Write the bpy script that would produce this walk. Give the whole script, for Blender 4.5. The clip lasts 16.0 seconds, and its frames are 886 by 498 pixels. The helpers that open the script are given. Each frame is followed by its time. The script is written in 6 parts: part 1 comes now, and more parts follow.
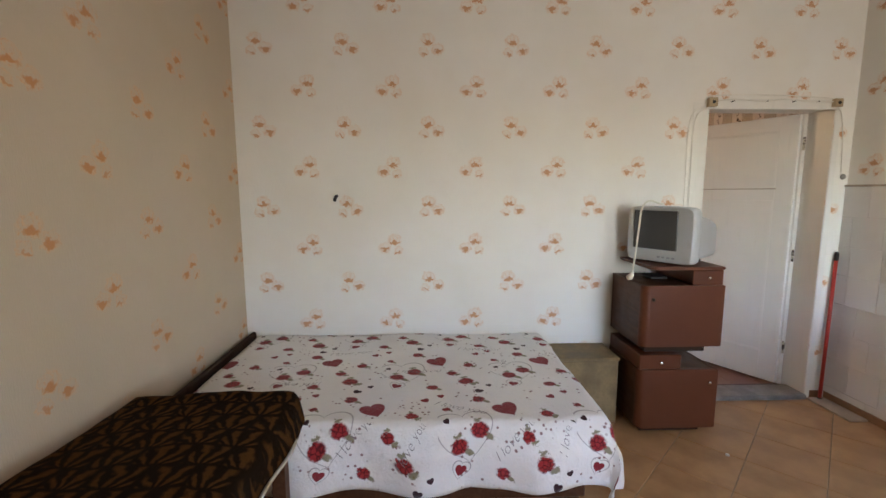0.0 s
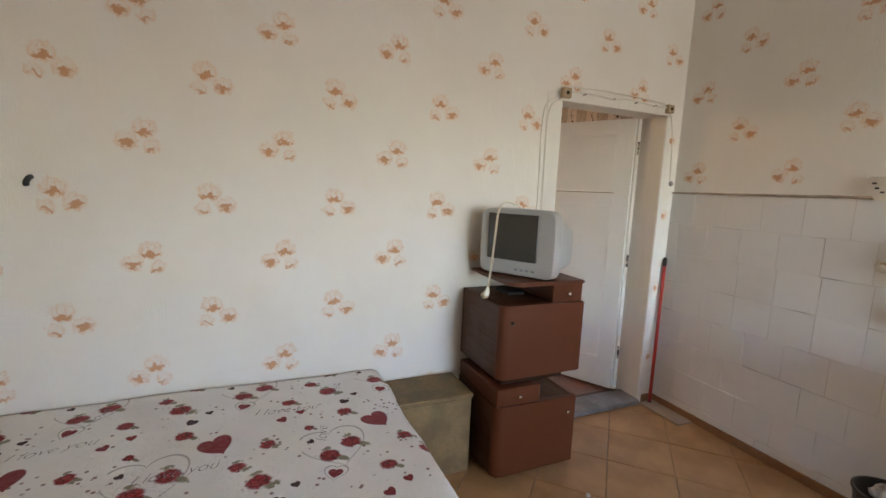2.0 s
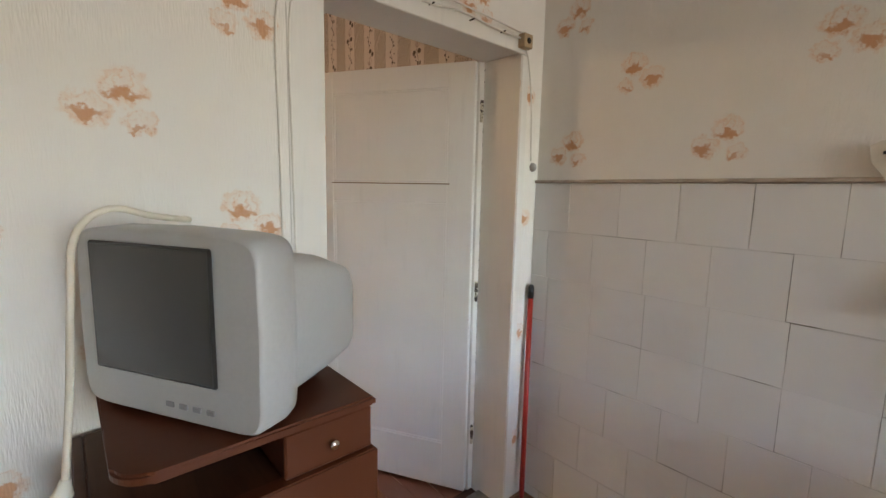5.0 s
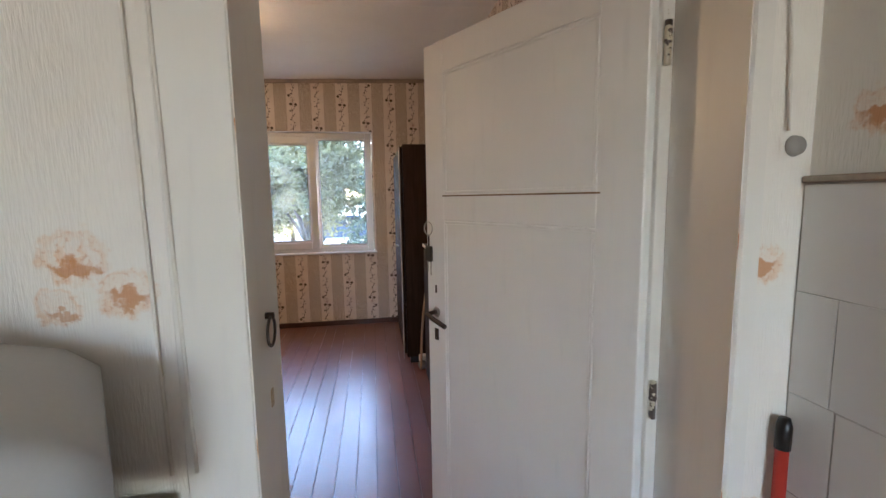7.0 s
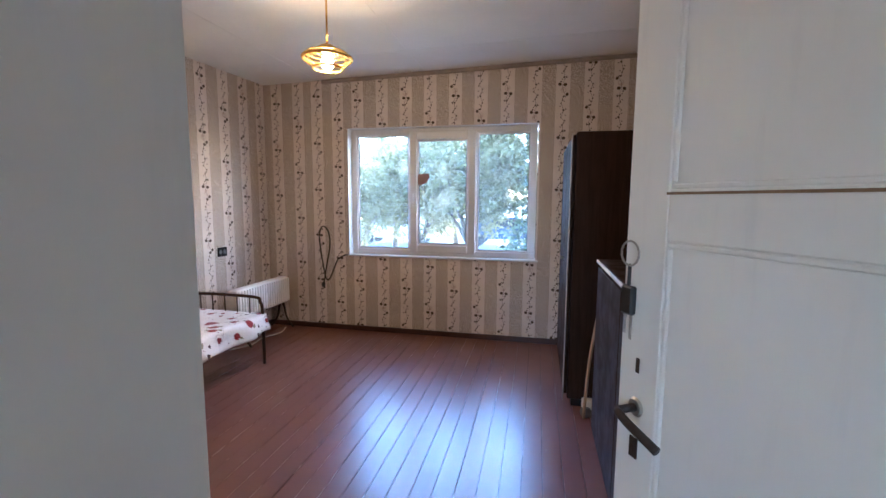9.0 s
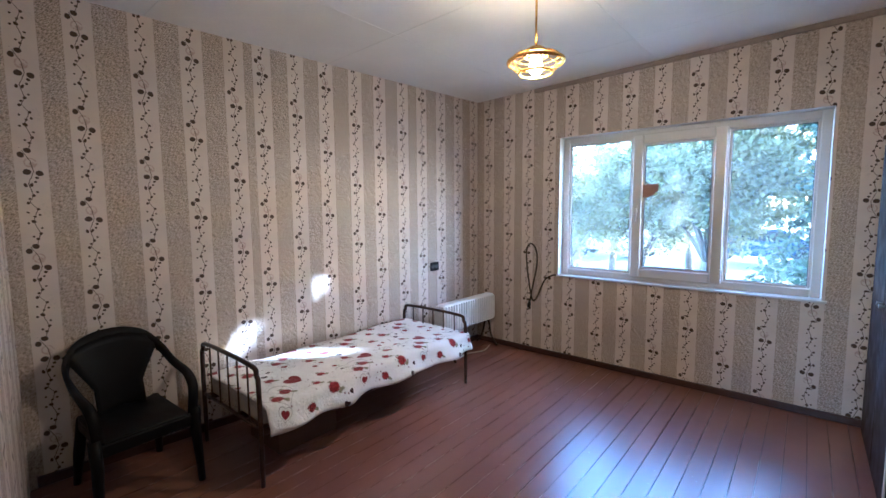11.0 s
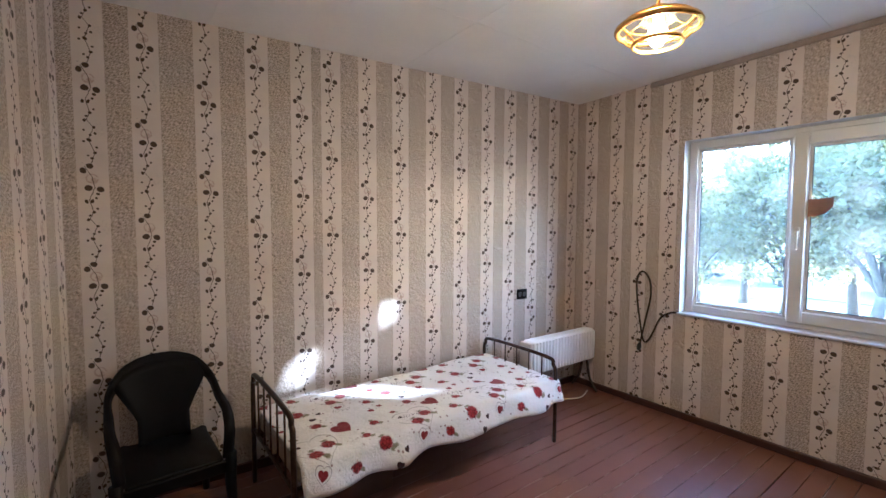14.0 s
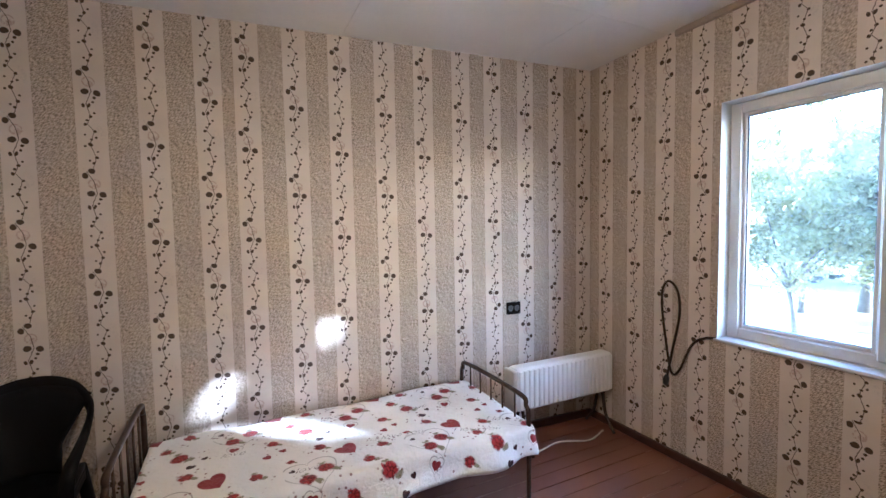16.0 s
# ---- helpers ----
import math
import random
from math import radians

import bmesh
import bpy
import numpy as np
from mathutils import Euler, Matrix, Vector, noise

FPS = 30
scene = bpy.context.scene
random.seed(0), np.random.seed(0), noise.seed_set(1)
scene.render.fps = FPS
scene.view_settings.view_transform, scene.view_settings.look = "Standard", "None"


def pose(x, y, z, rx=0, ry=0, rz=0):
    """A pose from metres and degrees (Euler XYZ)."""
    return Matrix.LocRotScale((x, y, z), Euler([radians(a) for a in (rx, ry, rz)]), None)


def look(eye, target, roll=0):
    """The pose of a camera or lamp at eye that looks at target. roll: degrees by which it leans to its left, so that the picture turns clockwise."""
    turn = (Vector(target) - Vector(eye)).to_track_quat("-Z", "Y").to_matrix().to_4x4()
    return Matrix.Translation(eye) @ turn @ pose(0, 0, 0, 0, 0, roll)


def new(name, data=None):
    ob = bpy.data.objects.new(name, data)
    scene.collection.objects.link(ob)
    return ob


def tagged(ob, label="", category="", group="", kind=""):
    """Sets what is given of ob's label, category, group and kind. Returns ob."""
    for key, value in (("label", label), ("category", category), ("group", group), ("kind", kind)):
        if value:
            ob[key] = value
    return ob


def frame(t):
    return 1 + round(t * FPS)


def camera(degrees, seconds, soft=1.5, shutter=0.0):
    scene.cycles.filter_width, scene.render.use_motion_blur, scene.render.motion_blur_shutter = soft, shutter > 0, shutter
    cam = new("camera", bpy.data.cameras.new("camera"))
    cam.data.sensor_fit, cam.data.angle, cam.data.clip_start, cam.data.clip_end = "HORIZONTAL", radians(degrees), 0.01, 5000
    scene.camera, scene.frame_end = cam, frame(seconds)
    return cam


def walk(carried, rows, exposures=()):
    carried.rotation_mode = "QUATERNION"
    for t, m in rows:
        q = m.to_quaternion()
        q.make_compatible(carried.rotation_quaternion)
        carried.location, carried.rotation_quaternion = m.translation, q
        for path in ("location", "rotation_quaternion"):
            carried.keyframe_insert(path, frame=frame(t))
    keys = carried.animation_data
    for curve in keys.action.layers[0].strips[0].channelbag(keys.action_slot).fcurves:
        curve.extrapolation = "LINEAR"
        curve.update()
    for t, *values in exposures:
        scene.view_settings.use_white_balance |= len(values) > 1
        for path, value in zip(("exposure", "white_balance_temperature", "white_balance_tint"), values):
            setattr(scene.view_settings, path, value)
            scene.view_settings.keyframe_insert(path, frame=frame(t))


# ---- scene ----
cam = camera(91.6, 16.0)
PATH = [
    (0, (2.338, 0.189, 1.443), (2.403, 2.171, 1.185), -0.1),
    (0.5, (2.381, 0.299, 1.439), (2.567, 2.273, 1.178), 0.3),
    (1, (2.438, 0.487, 1.437), (2.73, 2.447, 1.166), 0.8),
    (1.5, (2.491, 0.681, 1.444), (2.935, 2.612, 1.173), 1.3),
    (2, (2.537, 0.89, 1.439), (3.317, 2.712, 1.168), 2.4),
    (2.5, (2.629, 1.084, 1.444), (3.766, 2.708, 1.179), 3.5),
    (3, (2.767, 1.245, 1.431), (4.016, 2.784, 1.165), 2.7),
    (3.5, (2.951, 1.394, 1.434), (4.225, 2.913, 1.166), 1.8),
    (4, (3.139, 1.577, 1.435), (4.466, 3.051, 1.174), 1.7),
    (4.5, (3.349, 1.737, 1.434), (4.688, 3.2, 1.179), 1.5),
    (4.7, (3.444, 1.785, 1.429), (4.784, 3.247, 1.173), 1.4),
    (6.8, (4.293, 2.287, 1.466), (4.723, 4.225, 1.22), -0.8),
    (7, (4.341, 2.325, 1.463), (4.655, 4.286, 1.227), -0.9),
    (7.5, (4.395, 2.5, 1.45), (4.511, 4.483, 1.215), -0.6),
    (8, (4.396, 2.7, 1.453), (4.343, 4.686, 1.224), 0.2),
    (8.2, (4.402, 2.752, 1.453), (4.261, 4.734, 1.222), 0.2),
    (10.3, (4.242, 3.253, 1.481), (3.348, 5.032, 1.296), 0.6),
    (10.5, (4.239, 3.273, 1.491), (3.239, 4.995, 1.304), 0.4),
    (11, (4.242, 3.332, 1.527), (2.955, 4.852, 1.342), -0.4),
    (11.5, (4.256, 3.389, 1.551), (2.757, 4.702, 1.379), -0.7),
    (12, (4.276, 3.428, 1.569), (2.71, 4.663, 1.409), -0.5),
    (12.5, (4.28, 3.457, 1.572), (2.696, 4.669, 1.423), -0.0),
    (13, (4.232, 3.535, 1.56), (2.632, 4.727, 1.42), 0.2),
    (13.5, (4.075, 3.67, 1.561), (2.475, 4.864, 1.434), 0.1),
    (14, (3.957, 3.813, 1.56), (2.354, 5.003, 1.443), 0.2),
    (14.5, (3.887, 4.015, 1.562), (2.234, 5.136, 1.457), 0.2),
    (15, (3.825, 4.24, 1.548), (2.15, 5.329, 1.442), 0.1),
    (15.5, (3.814, 4.523, 1.565), (2.115, 5.574, 1.462), -0.2),
    (16, (3.87, 4.843, 1.552), (2.079, 5.724, 1.437), -1.0),
]
walk(cam, [(t, look(eye, target, roll)) for t, eye, target, roll in PATH],
     [(0, 5.15, 5800, 13), (4.7, 5.10, 5750, 13), (6.8, 4.86, 5600, 15), (8.2, 4.98, 5150, 15), (10.3, 5.12, 4120, 7), (11.2, 5.20, 4230, 7), (12.5, 5.24, 4430, 7), (16, 5.22, 4430, 7)])

from mathutils.bvhtree import BVHTree

# ---- world, sun and large lights ----
SUN_DIR = Vector((-0.60, -0.735, -0.315)).normalized()
world = bpy.data.worlds.new("world")
scene.world = world
world.use_nodes = True
wn = world.node_tree.nodes
sky = wn.new("ShaderNodeTexSky")
sky.sky_type = "NISHITA"
sky.sun_disc = False
sky.sun_elevation = math.asin(-SUN_DIR.z)
sky.sun_rotation = math.atan2(-SUN_DIR.x, -SUN_DIR.y)
world.node_tree.links.new(sky.outputs[0], wn["Background"].inputs[0])
wn["Background"].inputs[1].default_value = 0.15
sun = new("sun", bpy.data.lights.new("sun", "SUN"))
sun.data.energy, sun.data.angle, sun.data.color = 1.9, radians(0.6), (1.0, 0.93, 0.82)
sun.matrix_world = look((6, 12, 5), Vector((6, 12, 5)) + SUN_DIR)


def window_light(name, x, y, z, w, h, rx, power, colour):
    lamp = bpy.data.lights.new(name, "AREA")
    lamp.shape, lamp.size, lamp.size_y, lamp.energy, lamp.color = "RECTANGLE", w, h, power, colour
    ob = new(name, lamp)
    ob.matrix_world = pose(x, y, z, rx, 0, 0)
    return ob


window_light("sky_light_south", 4.35, -1.78, 1.55, 1.20, 1.25, 90, 1.25, (1.0, 0.83, 0.62))

# ---- materials ----


class Nodes:
    """Short hand for building a node material."""

    def __init__(self, name):
        self.mat = bpy.data.materials.new(name)
        self.mat.use_nodes = True
        self.tree = self.mat.node_tree
        self.bsdf = self.tree.nodes["Principled BSDF"]
        self.co = self.tree.nodes.new("ShaderNodeTexCoord").outputs["Object"]

    def put(self, socket, value):
        if isinstance(value, bpy.types.NodeSocket):
            self.tree.links.new(value, socket)
        elif value is not None:
            if socket.type == "RGBA" and len(value) == 3:
                value = (*value, 1.0)
            socket.default_value = value

    def m(self, op, a, b=None, c=None, clamp=False):
        n = self.tree.nodes.new("ShaderNodeMath")
        n.operation, n.use_clamp = op, clamp
        for s, v in zip(n.inputs, (a, b, c)):
            self.put(s, v)
        return n.outputs[0]

    def xyz(self, co=None):
        n = self.tree.nodes.new("ShaderNodeSeparateXYZ")
        self.put(n.inputs[0], co or self.co)
        return n.outputs

    def vec(self, x, y, z=0.0):
        n = self.tree.nodes.new("ShaderNodeCombineXYZ")
        for s, v in zip(n.inputs, (x, y, z)):
            self.put(s, v)
        return n.outputs[0]

    def scaled(self, sx, sy, sz, co=None):
        n = self.tree.nodes.new("ShaderNodeMapping")
        self.put(n.inputs[0], co or self.co)
        n.inputs["Scale"].default_value = (sx, sy, sz)
        return n.outputs[0]

    def noise(self, scale, detail=3.0, co=None, rough=0.55, distort=0.0):
        n = self.tree.nodes.new("ShaderNodeTexNoise")
        self.put(n.inputs["Vector"], co or self.co)
        n.inputs["Scale"].default_value, n.inputs["Detail"].default_value = scale, detail
        n.inputs["Roughness"].default_value, n.inputs["Distortion"].default_value = rough, distort
        return n.outputs[0]

    def voronoi(self, scale, co=None, feature="F1", randomness=1.0):
        n = self.tree.nodes.new("ShaderNodeTexVoronoi")
        n.feature = feature
        self.put(n.inputs["Vector"], co or self.co)
        n.inputs["Scale"].default_value, n.inputs["Randomness"].default_value = scale, randomness
        return n.outputs

    def ramp(self, f, lo, hi, a=0.0, b=1.0):
        n = self.tree.nodes.new("ShaderNodeMapRange")
        n.interpolation_type = "SMOOTHSTEP"
        for s, v in zip(n.inputs, (f, lo, hi, a, b)):
            self.put(s, v)
        return n.outputs[0]

    def mix(self, f, a, b, blend="MIX"):
        n = self.tree.nodes.new("ShaderNodeMix")
        n.data_type, n.blend_type = "RGBA", blend
        for s, v in zip((n.inputs[0], n.inputs[6], n.inputs[7]), (f, a, b)):
            self.put(s, v)
        return n.outputs[2]

    def rand(self):
        return self.tree.nodes.new("ShaderNodeObjectInfo").outputs["Random"]

    def bump(self, h, strength=0.3, dist=0.01, normal=None):
        n = self.tree.nodes.new("ShaderNodeBump")
        n.inputs["Strength"].default_value, n.inputs["Distance"].default_value = strength, dist
        self.put(n.inputs["Height"], h)
        if normal:
            self.put(n.inputs["Normal"], normal)
        self.put(self.bsdf.inputs["Normal"], n.outputs[0])
        return n.outputs[0]

    def done(self, colour=None, rough=None, metal=None, spec=None):
        for key, v in (("Base Color", colour), ("Roughness", rough), ("Metallic", metal), ("Specular IOR Level", spec)):
            if v is not None:
                self.put(self.bsdf.inputs[key], v)
        return self.mat

    def ellipse(self, u, v, cx, cy, rx, ry, turn=0.0, soft=0.35):
        """1 inside an ellipse of the u, v plane, 0 outside."""
        c, s = math.cos(radians(turn)), math.sin(radians(turn))
        du, dv = self.m("SUBTRACT", u, cx), self.m("SUBTRACT", v, cy)
        p = self.m("ADD", self.m("MULTIPLY", du, c / rx), self.m("MULTIPLY", dv, s / rx))
        q = self.m("ADD", self.m("MULTIPLY", du, -s / ry), self.m("MULTIPLY", dv, c / ry))
        d = self.m("ADD", self.m("MULTIPLY", p, p), self.m("MULTIPLY", q, q))
        return self.ramp(d, 1.0 - soft, 1.0 + soft, 1.0, 0.0)

    def heart(self, u, v, size, soft=0.12):
        x = self.m("DIVIDE", u, size)
        y = self.m("DIVIDE", v, size)
        ax = self.m("ABSOLUTE", x)
        k = self.m("SUBTRACT", self.m("MULTIPLY", y, 1.15), self.m("MULTIPLY", self.m("SQRT", ax), 0.75))
        d = self.m("ADD", self.m("MULTIPLY", x, x), self.m("MULTIPLY", k, k))
        return self.ramp(d, 1.0 - soft, 1.0 + soft, 1.0, 0.0)

    def union(self, masks):
        out = masks[0]
        for k in masks[1:]:
            out = self.m("MAXIMUM", out, k)
        return out

    def turned(self, u, v, angle):
        """u, v turned by an angle given by a socket, in radians."""
        c, s = self.m("COSINE", angle), self.m("SINE", angle)
        return (self.m("ADD", self.m("MULTIPLY", u, c), self.m("MULTIPLY", v, s)),
                self.m("SUBTRACT", self.m("MULTIPLY", v, c), self.m("MULTIPLY", u, s)))


def plain(name, colour, rough=0.5, metal=0.0, vary=0.12, scale=6.0, grain=60.0, bump=0.08, spec=None):
    """A surface of one material with blotches, grain and a fine relief."""
    n = Nodes(name)
    big, fine = n.noise(scale, 4), n.noise(grain, 3)
    dark = tuple(c * (1 - vary) for c in colour)
    light = tuple(min(1, c * (1 + vary)) for c in colour)
    col = n.mix(n.ramp(big, 0.3, 0.7), dark, light)
    col = n.mix(n.ramp(fine, 0.35, 0.75, 0, 0.35), col, tuple(c * (1 - 1.5 * vary) for c in colour))
    n.bump(fine, bump, 0.004)
    return n.done(col, n.ramp(big, 0.2, 0.8, max(0.05, rough - 0.08), min(1, rough + 0.08)), metal, spec)


def floral_paper(name, axis, u0, step, z0, tone=(1.0, 1.0, 1.0)):
    """Cream paper with sprigs of three brown flowers in a staggered lattice."""
    n = Nodes(name)
    x, y, z = n.xyz()
    u = x if axis == "x" else y
    half = 0.2485
    row = n.m("FLOOR", n.m("ADD", n.m("DIVIDE", n.m("SUBTRACT", z, z0), half), 0.5))
    odd = n.m("ABSOLUTE", n.m("MODULO", row, 2.0))
    lv = n.m("SUBTRACT", n.m("SUBTRACT", z, z0), n.m("MULTIPLY", row, half))
    sh = n.m("SUBTRACT", n.m("SUBTRACT", u, u0), n.m("MULTIPLY", odd, step / 2))
    lu = n.m("SUBTRACT", n.m("FLOORED_MODULO", n.m("ADD", sh, step / 2), step), step / 2)
    lu = n.m("MULTIPLY", lu, n.m("SUBTRACT", 1.0, n.m("MULTIPLY", odd, 2.0)))
    wob = n.noise(38, 3)
    wob2 = n.noise(47, 3, n.vec(z, x, y))
    pu = n.m("ADD", lu, n.m("MULTIPLY", n.m("SUBTRACT", wob, 0.5), 0.050))
    pv = n.m("ADD", lv, n.m("MULTIPLY", n.m("SUBTRACT", wob2, 0.5), 0.050))
    rims, cups = [], []
    for cx, cy, r, lean in ((-0.020, 0.040, 0.043, -8), (0.044, -0.014, 0.039, 10), (-0.046, -0.030, 0.030, -24)):
        rims.append(n.m("SUBTRACT", n.ellipse(pu, pv, cx, cy, r, r * 0.86, lean, 0.45), n.ellipse(pu, pv, cx, cy + 0.10 * r, r * 0.74, r * 0.60, lean, 0.5), clamp=True))
        cups.append(n.m("MULTIPLY", n.ellipse(pu, pv, cx, cy, r * 1.05, r * 0.9, 0, 0.6), 0.30))
    rims.append(n.m("SUBTRACT", n.ellipse(pu, pv, -0.022, 0.052, 0.018, 0.024, 0, 0.4), n.ellipse(pu, pv, -0.022, 0.053, 0.011, 0.017, 0, 0.5), clamp=True))
    petals = n.m("MAXIMUM", n.union(rims), n.union(cups))
    hearts = n.union([n.ellipse(pu, pv, -0.020, 0.021, 0.030, 0.0095, 0, 0.7), n.ellipse(pu, pv, -0.018, 0.029, 0.013, 0.012, 0, 0.7), n.ellipse(pu, pv, 0.044, -0.018, 0.026, 0.0105, 0, 0.7),
                      n.ellipse(pu, pv, 0.044, -0.029, 0.014, 0.012, 0, 0.7), n.m("MULTIPLY", n.ellipse(pu, pv, -0.041, -0.043, 0.020, 0.0065, -24, 0.7), 0.8)])
    stamens = n.m("MULTIPLY", petals, n.ramp(n.noise(150, 2), 0.52, 0.66))
    base = n.mix(n.ramp(n.noise(1.3, 4), 0.3, 0.75), (0.76, 0.72, 0.655), (0.82, 0.79, 0.74))
    base = n.mix(n.ramp(n.noise(5, 4), 0.5, 0.8, 0, 0.3), base, (0.74, 0.69, 0.59))
    # tone tints the paper ground; the west wall uses it for painted shade
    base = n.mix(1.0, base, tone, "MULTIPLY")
    col = n.mix(n.m("MULTIPLY", petals, n.ramp(wob, 0.3, 0.7, 0.22, 0.62)), base, (0.70, 0.41, 0.20))
    col = n.mix(n.m("MULTIPLY", stamens, 0.42), col, (0.55, 0.24, 0.10))
    col = n.mix(n.m("MULTIPLY", hearts, 0.82), col, (0.52, 0.22, 0.065))
    weave = n.m("ADD", n.noise(1.0, 2, n.scaled(260, 260, 30)), n.m("MULTIPLY", n.noise(1.0, 3, n.scaled(28, 28, 14)), 1.1))
    n.bump(weave, 0.35, 0.004)
    return n.done(col, 0.72, spec=0.3)


def striped_paper(name, axis, centres, period, z_even, z_odd, turned=(), turned_shift=0.085, low_turned=None):
    """Paper with hatched taupe stripes between pale ones that carry a vine of dark leaves; some lengths hang upside down."""
    n = Nodes(name)
    x, y, z = n.xyz()
    u = x if axis == "x" else y
    mids = [(a + b) / 2 for a, b in zip(centres, centres[1:])]
    steps = [n.m("GREATER_THAN", u, k) for k in mids]
    centre, index = n.m("ADD", 0.0, centres[0]), n.m("ADD", 0.0, 0.0)
    for k, (a, b) in zip(steps, zip(centres, centres[1:])):
        centre = n.m("MULTIPLY_ADD", k, b - a, centre)
        index = n.m("ADD", index, k)
    lu = n.m("SUBTRACT", u, centre)
    odd = n.m("MODULO", index, 2.0)
    flip = n.m("ADD", 0.0, 0.0)
    for a, b in turned:
        inside = n.m("MULTIPLY", n.m("GREATER_THAN", u, a), n.m("LESS_THAN", u, b))
        flip = n.m("MAXIMUM", flip, inside)
    if low_turned:
        inside = n.m("MULTIPLY", n.m("GREATER_THAN", u, low_turned[0]), n.m("LESS_THAN", u, low_turned[1]))
        flip = n.m("MAXIMUM", flip, n.m("MULTIPLY", inside, n.m("LESS_THAN", z, low_turned[2])))
    keep = n.m("SUBTRACT", 1.0, n.m("MULTIPLY", flip, 2.0))
    origin = n.m("ADD", n.m("MULTIPLY_ADD", odd, z_odd - z_even, z_even), n.m("MULTIPLY", flip, turned_shift))
    rise = n.m("MULTIPLY", n.m("SUBTRACT", z, origin), keep)
    lv = n.m("SUBTRACT", n.m("FLOORED_MODULO", n.m("ADD", rise, 0.385), period), 0.385)
    pu_ = n.m("MULTIPLY", lu, keep)
    edge = n.m("ADD", n.m("ABSOLUTE", lu), n.m("MULTIPLY", n.m("SUBTRACT", n.noise(90, 2), 0.5), 0.004))
    pale = n.ramp(edge, 0.0645, 0.0675, 1.0, 0.0)
    wob = n.m("MULTIPLY", n.m("SUBTRACT", n.noise(80, 2), 0.5), 0.007)
    pu, pv = n.m("ADD", pu_, wob), n.m("SUBTRACT", lv, wob)
    # a pair of round leaves under a faint flower, three leaves over it, then a zigzag stem with small leaves
    leaves = [(-0.020, 0.001, 0.0165, 0.0140, 8), (0.029, -0.004, 0.0155, 0.0140, -30), (0.018, -0.028, 0.0075, 0.0065, 0), (-0.012, 0.116, 0.0150, 0.0130, -25),
              (-0.040, 0.091, 0.0125, 0.0145, 10), (-0.042, 0.136, 0.0090, 0.0080, 0), (-0.030, -0.069, 0.0070, 0.0105, 15), (-0.007, -0.067, 0.0070, 0.0110, -20),
              (-0.002, -0.124, 0.0075, 0.0070, 30), (-0.026, -0.164, 0.0070, 0.0075, 0), (0.012, -0.197, 0.0070, 0.0065, 20), (-0.010, -0.264, 0.0105, 0.0080, -35),
              (-0.032, -0.272, 0.0060, 0.0055, 0), (0.013, -0.329, 0.0080, 0.0065, 20), (0.000, -0.358, 0.0070, 0.0060, 0), (-0.030, -0.215, 0.0050, 0.0050, 0),
              (0.014, -0.105, 0.0055, 0.0050, 0), (-0.018, -0.142, 0.0060, 0.0050, 30), (0.016, -0.228, 0.0055, 0.0055, 0), (-0.004, -0.238, 0.0060, 0.0050, 0), (0.020, -0.300, 0.0055, 0.0050, 0),
              (-0.016, -0.345, 0.0055, 0.0050, 0), (0.010, -0.050, 0.0060, 0.0055, 0)]
    dark = n.union([n.ellipse(pu, pv, cu, cv, ru * 1.05, rv * 1.05, turn, 0.25) for cu, cv, ru, rv, turn in leaves])
    bends = [(-0.032, 0.112), (-0.004, 0.060), (0.006, 0.004), (-0.018, -0.060), (-0.002, -0.124), (-0.018, -0.160), (0.010, -0.197), (-0.012, -0.262), (0.012, -0.328), (-0.004, -0.385)]
    lines = []
    for (u0, v0), (u1, v1) in zip(bends, bends[1:]):
        k = n.m("DIVIDE", n.m("SUBTRACT", pv, v0), v1 - v0, clamp=True)
        du = n.m("SUBTRACT", pu, n.m("MULTIPLY_ADD", k, u1 - u0, u0))
        dv = n.m("SUBTRACT", pv, n.m("MULTIPLY_ADD", k, v1 - v0, v0))
        lines.append(n.ramp(n.m("MAXIMUM", n.m("ABSOLUTE", du), n.m("ABSOLUTE", dv)), 0.0014, 0.0028, 1.0, 0.0))
    stem = n.union(lines)
    ring = n.m("SUBTRACT", n.ellipse(pu, pv, -0.004, 0.050, 0.027, 0.026, 0, 0.25), n.ellipse(pu, pv, -0.004, 0.052, 0.020, 0.018, 0, 0.3), clamp=True)
    heart = n.ellipse(pu, pv, 0.002, 0.044, 0.012, 0.010, 20, 0.6)
    bloom = n.m("MULTIPLY", n.m("MAXIMUM", ring, heart), n.ramp(n.noise(110, 2), 0.34, 0.50))
    ghost = n.m("MULTIPLY", n.ellipse(pu, pv, 0.036, -0.20, 0.020, 0.045, 20, 0.6), n.ramp(n.noise(95, 2), 0.50, 0.60))
    a = n.m("ADD", n.m("MULTIPLY", u, 0.78), n.m("MULTIPLY", z, 0.62))
    b = n.m("SUBTRACT", n.m("MULTIPLY", z, 0.78), n.m("MULTIPLY", u, 0.62))
    hatch = n.noise(1.0, 1, n.vec(n.m("MULTIPLY", a, 62.0), n.m("MULTIPLY", b, 310.0)), 0.5, 0.05)
    blotch = n.noise(26, 3)
    taupe = n.mix(n.ramp(hatch, 0.38, 0.58), (0.200, 0.156, 0.126), (0.625, 0.530, 0.450))
    taupe = n.mix(n.ramp(blotch, 0.35, 0.70, 0, 0.22), taupe, (0.30, 0.23, 0.185))
    cream = n.mix(n.ramp(n.noise(5, 4), 0.3, 0.7), (0.605, 0.522, 0.468), (0.665, 0.582, 0.526))
    cream = n.mix(n.ramp(hatch, 0.40, 0.66, 0, 0.10), cream, (0.50, 0.43, 0.38))
    cream = n.mix(n.m("MULTIPLY", ghost, 0.30), cream, (0.42, 0.38, 0.36))
